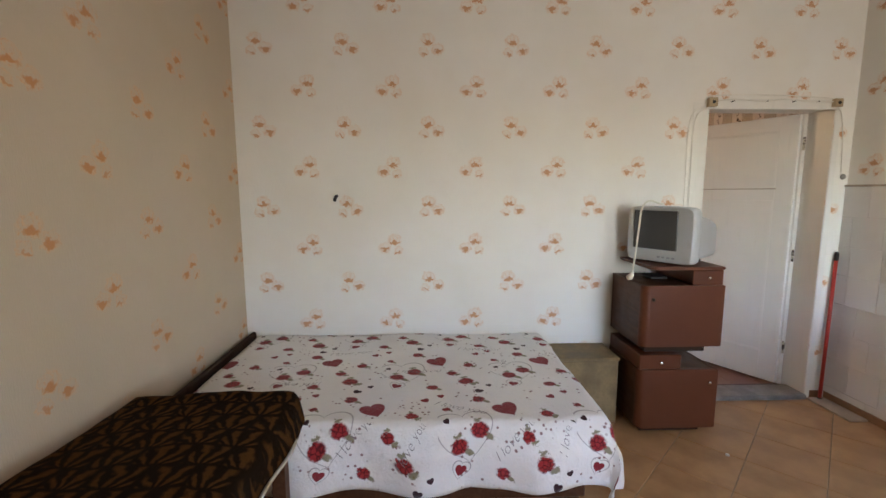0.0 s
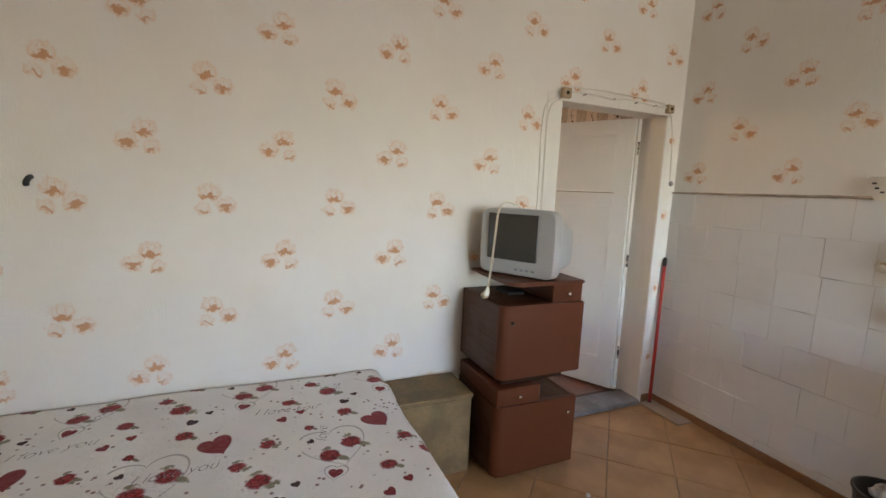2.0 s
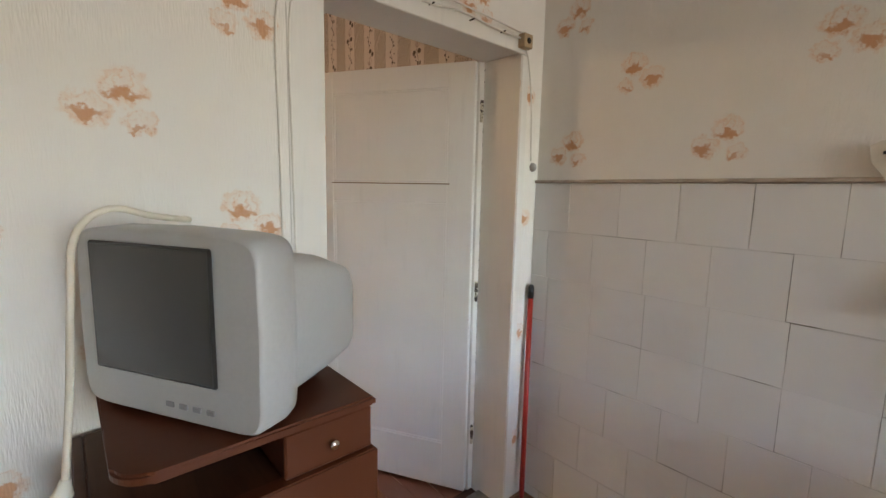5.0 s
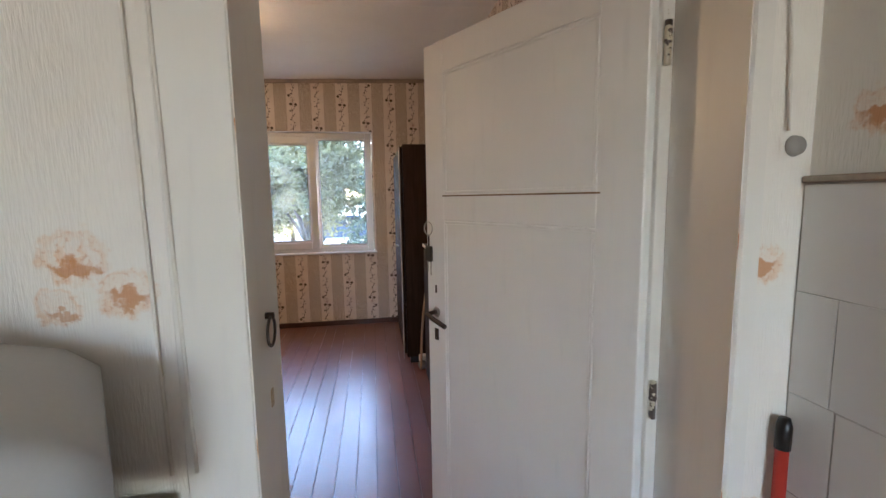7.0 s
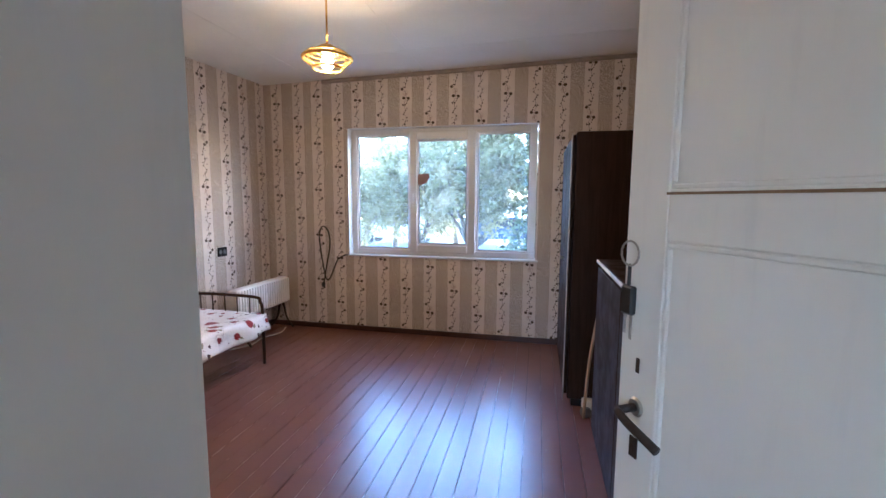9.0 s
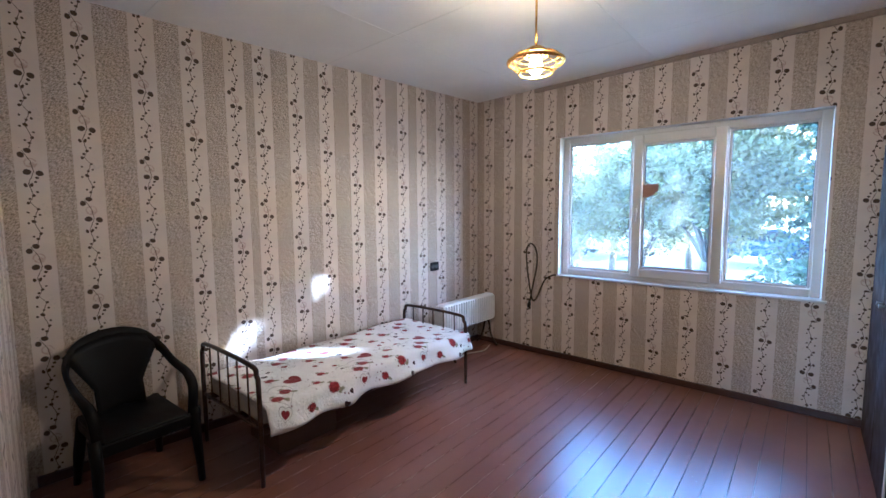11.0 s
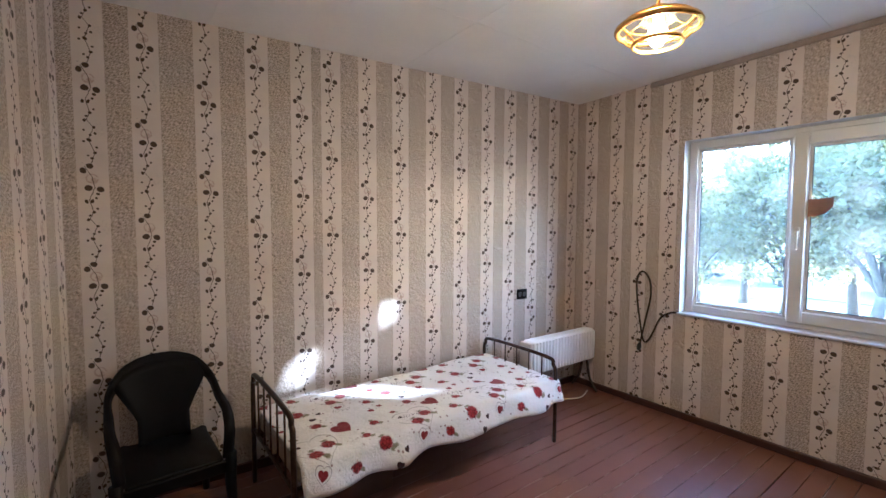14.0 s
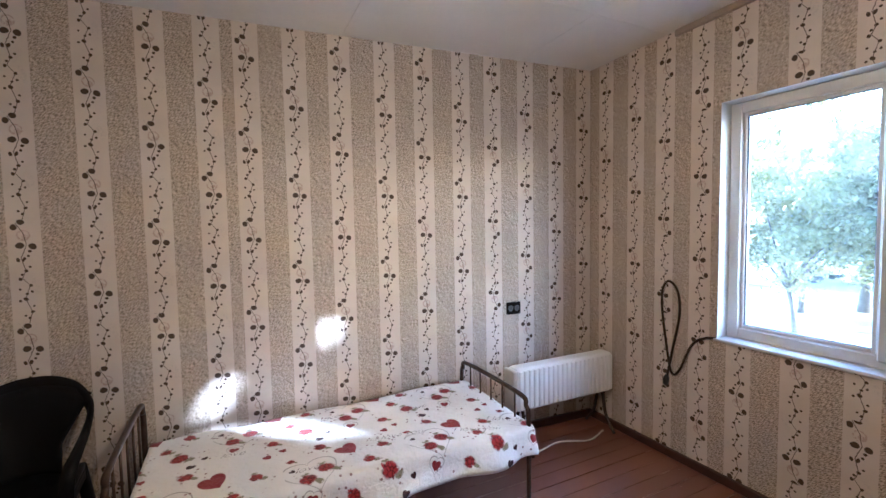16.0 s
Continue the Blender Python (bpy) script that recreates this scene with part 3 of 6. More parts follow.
def west_x(y):
    """The west wall of the second room runs a little out of square."""
    return 1.047 + 0.079 * (y - 3.69)


def ceil_z(x):
    """The ceiling of the second room hangs a little lower on the west side."""
    return 2.705 + 0.025 * (x - 1.1)


def s2y(x):
    return SEY + (SWY - SEY) * (DX0 - x) / (DX0 - WX2)


# wall between the two rooms, with the doorway
bm = bmesh.new()
prism(bm, [(0.80, NY1), (DX0, NY1), (DX0, SEY), (0.80, s2y(0.80))], -0.05, 2.84)
prism(bm, [(DX1, NY1), (5.6, NY1), (5.6, SEY), (DX1, SEY)], -0.05, 2.84)
prism(bm, [(DX0, NY1), (DX1, NY1), (DX1, SEY), (DX0, SEY)], DZ, 2.84)
wall_middle = structure("wall_middle", by_side(bm, [(1, -1, 0), (1, 1, 1), (0, 1, 2), (0, -1, 2), (2, -1, 2)]), [PAPER_N1, PAPER_S2, WHITE],
                        "party wall papered cream on one face and striped on the other", "wall")
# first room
wall_west_1 = structure("wall_west_1", by_side(boxes(((0.85, SY1 - 0.3, -0.05), (WX1, NY1, H))), [(0, -1, 1)]), [PAPER_W1, PLASTER], "wall in cream paper with brown flower sprigs, tinted dark tan for its shade", "wall")
wall_east_1 = structure("wall_east_1", by_side(boxes(((EX1, SY1 - 0.3, -0.05), (5.6, NY1, H))), [(0, 1, 1)]), [PAPER_E1, PLASTER], "wall in cream flowered paper above white tiles", "wall")
bm = boxes(((WX1, SY1 - 0.3, -0.05), (3.72, SY1, H)), ((4.98, SY1 - 0.3, -0.05), (EX1, SY1, H)), ((3.72, SY1 - 0.3, -0.05), (4.98, SY1, 0.9)),
           ((3.72, SY1 - 0.3, 2.2), (4.98, SY1, H)))
wall_south_1 = structure("wall_south_1", by_side(bm, [(1, -1, 1), (0, 1, 1), (0, -1, 1), (2, 1, 1), (2, -1, 1)]), [PAPER_N1, PLASTER], "papered wall with a window behind the walker", "wall")
# second room
wall_west_2 = structure("wall_west_2", by_side(prism(bmesh.new(), [(0.70, 3.2), (west_x(3.2), 3.2), (west_x(NY2 + 0.3), NY2 + 0.3), (0.70, NY2 + 0.3)], -0.05, 2.84), [(0, -1, 1)]), [PAPER_W2, PLASTER], "wall in striped paper with vines of dark leaves", "wall")
wall_east_2 = structure("wall_east_2", by_side(boxes(((EX2, SEY, -0.05), (5.6, NY2 + 0.3, 2.84))), [(0, 1, 1)]), [PAPER_E2, PLASTER], "wall in striped paper", "wall")
WIN = (2.335, 4.345, 0.845, 2.215)
bm = boxes(((west_x(NY2) - 0.05, NY2, -0.05), (WIN[0], NY2 + 0.3, 2.84)), ((WIN[1], NY2, -0.05), (EX2, NY2 + 0.3, 2.84)), ((WIN[0], NY2, -0.05), (WIN[1], NY2 + 0.3, WIN[2])),
           ((WIN[0], NY2, WIN[3]), (WIN[1], NY2 + 0.3, 2.84)))
wall_north_2 = structure("wall_north_2", by_side(bm, [(1, 1, 1), (0, 1, 1), (0, -1, 1), (2, 1, 1), (2, -1, 1)]), [PAPER_N2, PLASTER],
                         "window wall in striped paper with rough plaster reveals", "wall")
ceiling_1 = structure("ceiling_1", boxes(((0.8, SY1 - 0.3, H), (5.6, 3.0, H + 0.15))), CEILING, "white ceiling", "ceiling")
# second ceiling: sheets with thin joints
bm = boxes(((0.8, 3.0, H + 0.004), (5.6, NY2 + 0.3, H + 0.15)))
for i in range(4):
    for j in range(4):
        box(bm, (0.8 + i * 1.2, 3.0 + j * 1.25, H), (0.8 + i * 1.2 + 1.1975, 3.0 + j * 1.25 + 1.2475, H + 0.0045), 0.0006)
for v in bm.verts:
    v.co.z += ceil_z(v.co.x) - H
ceiling_2 = structure("ceiling_2", bm, CEILING, "white ceiling of painted sheets with thin joints", "ceiling")
floor_1 = structure("floor_1", boxes(((0.85, SY1 - 0.3, -0.2), (5.6, NY1, -0.006))), GROUT, "tan ceramic tile floor laid diagonally", "floor")
floor_2 = structure("floor_2", boxes(((0.80, NY1, -0.2), (5.6, NY2 + 0.3, -0.012))), DARK_BASE, "red-brown painted board floor, glossy and worn", "floor")

# skirting boards
bm = bmesh.new()
box(bm, (west_x(NY2), NY2 - 0.025, 0), (EX2, NY2, 0.055), 0.004)
prism(bm, [(west_x(3.6), 3.6), (west_x(3.6) + 0.022, 3.6), (west_x(7.36) + 0.022, 7.36), (west_x(7.36), 7.36)], 0, 0.055)
structure("baseboard_1", bm, DARK_BASE, "dark brown painted skirting board", "skirting")
bm = boxes(((EX1 - 0.012, SY1, 0), (EX1, NY1 - 0.012, 0.055)), ((5.02, NY1 - 0.012, 0), (EX1 - 0.012, NY1, 0.055)), bevel=0.003)
structure("baseboard_2", bm, plain("brown tile skirting", (0.26, 0.13, 0.06), 0.45, 0, 0.2), "brown ceramic skirting", "skirting")
# cornice strip above the window wall
bm = bmesh.new()
box(bm, (2.05, NY2 - 0.024, H - 0.040), (EX2, NY2, H), 0.006)
for v in bm.verts:
    v.co.z += ceil_z(v.co.x) - H
structure("trim", bm, plain("taupe cornice paper", (0.30, 0.25, 0.22), 0.7, 0, 0.15), "taupe strip along the top of the window wall", "trim")

# ---- doorway ----
frame_ob = thing("door_frame", "old white painted door frame, chipped, in the wall", "door frame", kind="structure")
part("jamb", boxes(((DX0 - 0.105, NY1 - 0.003, 0), (DX0 - 0.002, NY1 + 0.02, DZ + 0.035)), bevel=0.002), WHITE, frame_ob)
part("jamb", boxes(((DX1 + 0.002, NY1 - 0.005, 0), (DX1 + 0.045, NY1 + 0.02, DZ + 0.035)), bevel=0.004), WHITE, frame_ob)
part("head", boxes(((DX0 - 0.03, NY1 - 0.016, DZ - 0.012), (DX1 + 0.03, NY1 - 0.0055, DZ + 0.05)), bevel=0.003), WHITE, frame_ob)
part("stop", boxes(((4.9575, SEY + 0.002, 0), (DX1 + 0.002, SEY + 0.020, DZ)), bevel=0.002), WHITE, frame_ob)
sill = thing("threshold", "worn grey painted wooden threshold in the doorway", "threshold", kind="structure")
part("board", boxes(((DX0, NY1 - 0.03, -0.005), (DX1, NY1 + 0.15, 0.032)), bevel=0.008, seg=2), GREY_SILL, sill)
part("board", boxes(((DX0, NY1 + 0.152, -0.01), (DX1, SEY + 0.01, 0.012)), bevel=0.003), DARK_BASE, sill)

# the leaf, hinged on the east jamb and open about sixty degrees
LEAF = pose(4.960, 3.212, 0.02, 0, 0, 180 - 60.5)
LW, LH, LT = 0.80, 1.962, 0.038
leaf = thing("door_1", "white painted panelled wooden door standing half open", "door", kind="structure")


def leaf_part(name, specs, mat, parent, bevel=0.003, label=""):
    ob = part(name, boxes(*specs, bevel=bevel), mat, parent, label)
    return ob


core = leaf_part("leaf", [((0, 0.004, 0), (LW, LT - 0.004, LH))], DOOR_WHITE, leaf, 0.002)
# stiles and rails stand proud of the panels on both faces
faces = []
for y0, y1 in ((0.0, 0.006), (LT - 0.006, LT)):
    faces += [((0, y0, 0), (0.115, y1, LH)), ((LW - 0.10, y0, 0), (LW, y1, LH)), ((0.1152, y0, 1.86), (LW - 0.1002, y1, LH)),
              ((0.1152, y0, 1.365), (LW - 0.1002, y1, 1.455)), ((0.1152, y0, 0), (LW - 0.1002, y1, 0.22))]
leaf_part("framing", faces, DOOR_WHITE, leaf, 0.002)
for k, (z0, z1) in enumerate(((1.455, 1.86), (0.22, 1.365))):
    for y0, y1 in ((0.001, 0.006), (LT - 0.006, LT - 0.001)):
        x0, x1, w = 0.1155, LW - 0.1005, 0.012
        leaf_part("moulding", [((x0, y0, z0 + 0.0005), (x1, y1, z0 + w)), ((x0, y0, z1 - w), (x1, y1, z1 - 0.0005)), ((x0, y0, z0 + w), (x0 + w, y1, z1 - w)),
                               ((x1 - w, y0, z0 + w), (x1, y1, z1 - w))], DOOR_WHITE, leaf, 0.0035)
part("crack", boxes(((0.105, LT - 0.002, 1.447), (LW - 0.095, LT + 0.0008, 1.4515))), plain("open joint", (0.20, 0.13, 0.07), 0.8), leaf, "open brown joint in the rail")
handle = part("handle", tube(tube(bmesh.new(), [(LW - 0.05, LT, 1.03), (LW - 0.05, LT + 0.045, 1.03)], 0.008, 10),
                             bent([(LW - 0.05, LT + 0.045, 1.03), (LW - 0.09, LT + 0.05, 1.022), (LW - 0.155, LT + 0.046, 1.005)]), 0.0085, 10), RUST, leaf,
              "worn dark lever handle", True)
part("handle_plate", lathe(bmesh.new(), [(0.0, 0.004), (0.016, 0.004), (0.02, 0.0)], seg=16), STEEL, leaf).matrix_basis = pose(LW - 0.05, LT, 1.03, -90)
part("keyhole", boxes(((LW - 0.062, LT, 0.925), (LW - 0.04, LT + 0.003, 0.968)), ((LW - 0.055, LT, 1.10), (LW - 0.045, LT + 0.002, 1.13)), bevel=0.001), RUST, leaf)
keys = part("key", tube(bmesh.new(), [(LW - 0.03 + 0.024 * math.sin(k * math.tau / 14), LT + 0.016, 1.335 + 0.024 * math.cos(k * math.tau / 14)) for k in range(14)],
                        0.0022, 6, True), STEEL, leaf, "ring of keys in the lock", True)
part("fob", boxes(((LW - 0.048, LT + 0.008, 1.215), (LW - 0.014, LT + 0.022, 1.272)), ((LW - 0.034, LT + 0.012, 1.27), (LW - 0.026, LT + 0.018, 1.315)),
                  bevel=0.004), BLACK, keys, "black key fob")
part("key_blade", boxes(((LW - 0.04, LT + 0.010, 1.165), (LW - 0.033, LT + 0.013, 1.22)), ((LW - 0.026, LT + 0.012, 1.175), (LW - 0.019, LT + 0.015, 1.22)),
                        bevel=0.001), STEEL, keys)
for o in list(leaf.children):
    o.matrix_basis = LEAF @ o.matrix_basis
for z in (0.30, 0.99, 1.78):
    part("hinge", tube(bmesh.new(), [(4.966, 3.188, z - 0.045), (4.966, 3.188, z - 0.002), (4.966, 3.188, z + 0.002), (4.966, 3.188, z + 0.045)], [0.0075, 0.0075, 0.009, 0.0075], 10),
         HINGE, frame_ob, "painted old hinge with bare metal showing", True)
# ring and keyhole plate on the west jamb
part("pull_ring", tube(tube(bmesh.new(), [(DX0 + 0.010, 3.088 + 0.027 * math.sin(k * math.tau / 20), 1.238 + 0.025 * math.cos(k * math.tau / 20))
                                           for k in range(20)], 0.0026, 6, True), [(DX0, 3.095, 1.264), (DX0 + 0.014, 3.095, 1.264)], 0.006, 8), RUST, frame_ob,
     "rusty iron pull ring", True)
part("strike_plate", boxes(((DX0, 3.095, 1.095), (DX0 + 0.002, 3.112, 1.128)), bevel=0.0008), TAN_BOX, frame_ob, "small worn lock plate")

# ---- window of the second room ----
YF = NY2 + 0.085          # inner face of the frame
win = thing("window_1", "white plastic three-light window with a tilting middle sash", "window", kind="structure")


def ring_frame(x0, x1, z0, z1, y0, y1, w, bevel=0.006):
    return boxes(((x0, y0, z0), (x0 + w, y1, z1)), ((x1 - w, y0, z0), (x1, y1, z1)), ((x0 + w, y0, z0), (x1 - w, y1, z0 + w)),
                 ((x0 + w, y0, z1 - w), (x1 - w, y1, z1)), bevel=bevel)


wx0, wx1, wz0, wz1 = WIN[0] + 0.004, WIN[1] - 0.004, WIN[2] + 0.012, WIN[3] - 0.004
frame1 = part("window_frame", ring_frame(wx0, wx1, wz0, wz1, YF, YF + 0.07, 0.062), PVC, win)
M1, M2 = 3.035, 3.695
for mx in (M1, M2):
    part("mullion", boxes(((mx - 0.038, YF + 0.001, wz0 + 0.062), (mx + 0.038, YF + 0.069, wz1 - 0.062)), bevel=0.005), PVC, win)
sash = part("sash", ring_frame(M1 - 0.028, M2 + 0.028, wz0 + 0.035, wz1 - 0.035, YF - 0.020, YF + 0.03, 0.085, 0.008), PVC, win, "white tilting sash")
part("handle", boxes(((M1 + 0.004, YF - 0.032, 1.475), (M1 + 0.030, YF - 0.020, 1.545)), ((M1 + 0.008, YF - 0.058, 1.500), (M1 + 0.026, YF - 0.032, 1.520)),
                     ((M1 + 0.008, YF - 0.062, 1.395), (M1 + 0.026, YF - 0.046, 1.515)), bevel=0.004, seg=2), PVC, sash, "white window handle")
part("hinge", boxes(((M2 + 0.012, YF - 0.03, 0.94), (M2 + 0.03, YF - 0.014, 1.02)), bevel=0.004), PVC, sash)
for x0, x1, w in ((wx0 + 0.062, M1 - 0.038, 0), (M1 + 0.057, M2 - 0.057, 1), (M2 + 0.038, wx1 - 0.062, 0)):
    z0, z1 = wz0 + (0.12 if w else 0.062), wz1 - (0.12 if w else 0.062)
    y = YF + (0.004 if w else 0.028)
    part("glazing_bead", ring_frame(x0, x1, z0, z1, y - 0.012 if not w else y - 0.002, y + 0.010, 0.018, 0.003), PVC, win)
    part("gasket", ring_frame(x0 + 0.0175, x1 - 0.0175, z0 + 0.0175, z1 - 0.0175, y - 0.004, y + 0.008, 0.004, 0.0), BLACK, win)
    pane = part("pane", boxes(((x0 + 0.012, y + 0.001, z0 + 0.012), (x1 - 0.012, y + 0.005, z1 - 0.012))), GLASS, win)
    pane.visible_shadow = False
part("window_sill", boxes(((WIN[0] - 0.012, NY2 - 0.022, WIN[2] - 0.006), (WIN[1] + 0.03, YF + 0.02, WIN[2] + 0.012)), bevel=0.004), PVC, win)
# maker's mark on the middle pane
mark = bmesh.new()
prism(mark, [(3.095, 0), (3.225, 0.008), (3.222, -0.05), (3.185, -0.095), (3.135, -0.112), (3.095, -0.115)], 0, 0.0012)
label_ob = part("sticker", mark, plain("red-brown sticker", (0.26, 0.13, 0.10), 0.5, 0, 0.2), win, "small red-brown maker's sticker")
label_ob.matrix_basis = Matrix.Translation((0, YF - 0.001, 1.73)) @ Matrix.Rotation(radians(90), 4, "X")
part("print", boxes(((3.105, YF - 0.0035, 1.675), (3.212, YF - 0.0025, 1.694)), ((3.105, YF - 0.0035, 1.652), (3.19, YF - 0.0025, 1.661))), PVC, label_ob)
# south window behind the walker
win2 = thing("window_2", "white framed window", "window", kind="structure")
part("window_frame", ring_frame(3.724, 4.976, 0.904, 2.196, SY1 - 0.20, SY1 - 0.14, 0.05), PVC, win2)
part("mullion", boxes(((4.32, SY1 - 0.199, 0.954), (4.38, SY1 - 0.141, 2.146)), bevel=0.004), PVC, win2)

# ---- things of the first room ----


def draped(name, top, drop_front, drop_side, label_parent, mat, z_top, wave=0.012, seed=0.0, n=(70, 60), hem=0.02, side=1, front=-1, crown=0.0, thick=True):
    """A cloth over a mattress: flat top, then folds that hang over the front and one end. top: x0, x1, y0, y1."""
    x0, x1, y0, y1 = top
    bm = bmesh.new()
    uvl = bm.loops.layers.uv.new("UVMap")
    us = np.linspace(0, (x1 - x0) + drop_side, n[0])
    vs = np.linspace(0, (y1 - y0) + drop_front, n[1])
    grid = []
    for v in vs:
        row = []
        for u in us:
            x = x0 + min(u, x1 - x0)
            y = y1 - min(v, y1 - y0)
            over_x, over_y = max(0.0, u - (x1 - x0)), max(0.0, v - (y1 - y0))
            r = 0.035
            # rounded edges
            px, dx = (x, 0.0) if not over_x else (x1 + r * min(1, over_x / r) ** 0.5 * 0.6, over_x)
            py, dy = (y, 0.0) if not over_y else (y0 - r * min(1, over_y / r) ** 0.5 * 0.6, over_y)
            drop = max(dx, dy) if not (dx and dy) else max(dx, dy) + 0.25 * min(dx, dy)
            f = noise.noise(Vector((u * 2.3 + seed, v * 2.3, 0.3)))
            f2 = noise.noise(Vector((u * 9 + seed, v * 9, 1.7)))
            z = z_top + wave * f + 0.25 * wave * f2 - drop
            z += crown * math.sin(math.pi * min(1, u / (x1 - x0))) * math.sin(math.pi * min(1, v / (y1 - y0)))
            if dy:
                k = min(1, dy / 0.12)
                py -= k * (0.022 * math.sin(u * 13 + 2 * f) + 0.018 * f2 + 0.03 * k)
                z += k * hem * noise.noise(Vector((u * 3.1, seed, 9)))
            if dx:
                k = min(1, dx / 0.12)
                px += k * (0.02 * math.sin(v * 12 + 2 * f) + 0.02 + 0.015 * f2)
                z += k * hem * noise.noise(Vector((v * 3.1, seed, 5)))
            row.append((bm.verts.new((px, py, z)), (u, (y1 - y0) + drop_front - v)))
        grid.append(row)
    for a, b in zip(grid, grid[1:]):
        for i in range(len(a) - 1):
            q = (a[i], a[i + 1], b[i + 1], b[i])
            f = bm.faces.new([k[0] for k in q])
            for loop, k in zip(f.loops, q):
                loop[uvl].uv = k[1]
    ob = part(name, bm, mat, label_parent, smooth=True)
    if thick:
        s = ob.modifiers.new("thickness", "SOLIDIFY")
        s.thickness, s.offset = 0.004, -1
    return ob


def words(cloth, text, size, x, y, z, turn, mat, upright=False):
    """Script lettering printed on a cloth: each point is laid on the cloth's surface."""
    cu = bpy.data.curves.new("lettering", "FONT")
    cu.body, cu.size, cu.shear, cu.offset = text, size, 0.4, -0.0012
    tmp = new("lettering", cu)
    bpy.context.view_layer.update()
    me = bpy.data.meshes.new_from_object(tmp.evaluated_get(bpy.context.evaluated_depsgraph_get()))
    bpy.data.objects.remove(tmp)
    m = cloth.matrix_basis
    src = cloth.data
    tree = BVHTree.FromPolygons([m @ v.co for v in src.vertices], [tuple(p.vertices) for p in src.polygons])
    place = pose(x, y, z, 90 if upright else 0, 0, 0) @ pose(0, 0, 0, 0, 0, turn)
    for v in me.vertices:
        p = place @ v.co
        q, nrm, _, _ = tree.find_nearest(p)
        out = nrm if nrm.dot(Vector((0.3, -0.5, 0.8))) > 0 else -nrm
        v.co = q + out * 0.002
    me.materials.append(mat)
    ob = new("lettering", me)
    ob.parent = cloth.parent
    return ob


PAINTED_WIRE = plain("wire under white paint", (0.74, 0.70, 0.63), 0.5, 0, 0.1)
CLEAR_HOSE = plain("clear hose", (0.58, 0.54, 0.51), 0.3)
INK = plain("grey print ink", (0.24, 0.21, 0.22), 0.8)

BX0, BX1, BY0, BY1, BZ = 1.20, 3.075, 1.875, 2.985, 0.505
bed = thing("double_bed", "low bed pushed into the corner under its bedspread", "bed")
part("mattress", boxes(((BX0, BY0 + 0.02, 0.26), (BX1 - 0.03, BY1, BZ - 0.02)), bevel=0.05, seg=3), plain("dull ticking", (0.34, 0.30, 0.26), 0.9), bed)
part("base", boxes(((BX0, BY0 + 0.05, 0.10), (BX1 - 0.05, BY1, 0.26)), bevel=0.006), BROWN_SIDE, bed)
for x in (BX0 + 0.05, BX1 - 0.10):
    for y in (BY0 + 0.08, BY1 - 0.06):
        part("leg", boxes(((x - 0.025, y - 0.025, 0), (x + 0.025, y + 0.025, 0.11)), bevel=0.003), BROWN_SIDE, bed)
part("headboard", boxes(((BX0 - 0.034, BY0 + 0.06, 0.05), (BX0 - 0.004, BY1, 0.535)), bevel=0.008), BLACKWOOD, bed, "dark wooden head end")
spread = thing("bedspread", "white cotton bedspread printed with red roses and hearts", "bedspread")
bed_cloth = draped("cloth", (BX0 + 0.01, BX1, BY0, BY1), 0.29, 0.24, spread, CLOTH, BZ, 0.012, 3.0, (84, 70), 0.022)

for x, y, turn in ((1.75, 2.62, 4), (2.50, 2.66, -3), (2.15, 2.36, 3), (2.75, 2.40, 80), (1.95, 2.80, 75), (2.35, 2.02, -25), (1.55, 2.20, 5), (2.85, 2.75, 78)):
    words(bed_cloth, "I love you" if turn < 10 else "love", 0.062, x, y, BZ, turn, INK)
for x, z, turn in ((1.98, 0.36, 55), (2.62, 0.34, 50), (2.22, 0.30, 65), (2.90, 0.36, 75)):
    words(bed_cloth, "I love you", 0.062, x, BY0 - 0.06, z, turn, INK, True)

side = thing("side_table", "square table hidden under a dark brown plush throw", "table")
part("top", boxes(((1.225, 0.80, 0.63), (1.80, 1.77, 0.66)), bevel=0.006), BROWN_SIDE, side)
for x in (1.26, 1.765):
    for y in (0.84, 1.73):
        part("leg", boxes(((x - 0.025, y - 0.025, 0), (x + 0.025, y + 0.025, 0.63)), bevel=0.003), BROWN_SIDE, side)
throw = thing("plush_throw", "dark brown plush throw with an ochre figure and pale hem", "throw")
draped("cloth", (1.215, 1.805, 0.78, 1.79), 0.05, 0.12, throw, PLUSH, 0.682, 0.022, 8.0, (50, 60), 0.03)
hem = [(1.855 + 0.012 * math.sin(y * 17), y, 0.568 + 0.016 * noise.noise(Vector((y * 4, 2, 1)))) for y in np.linspace(0.8, 1.79, 34)]
part("hem", tube(bmesh.new(), hem, 0.006, 6), plain("frayed pale hem", (0.55, 0.50, 0.42), 0.9), throw, "frayed pale hem", True)

chest = thing("wooden_box", "plain olive-brown board box beside the bed", "box")
part("body", boxes(((3.13, 2.72, 0.0), (3.515, 2.985, 0.405)), bevel=0.006), OLD_BOX, chest)
part("lid", boxes(((3.125, 2.713, 0.406), (3.52, 2.988, 0.427)), bevel=0.004), OLD_BOX, chest)

# two brown bedside cabinets, one upside down shelf on the other
CX0, CX1, CY0, CY1 = 3.565, 4.03, 2.565, 2.985


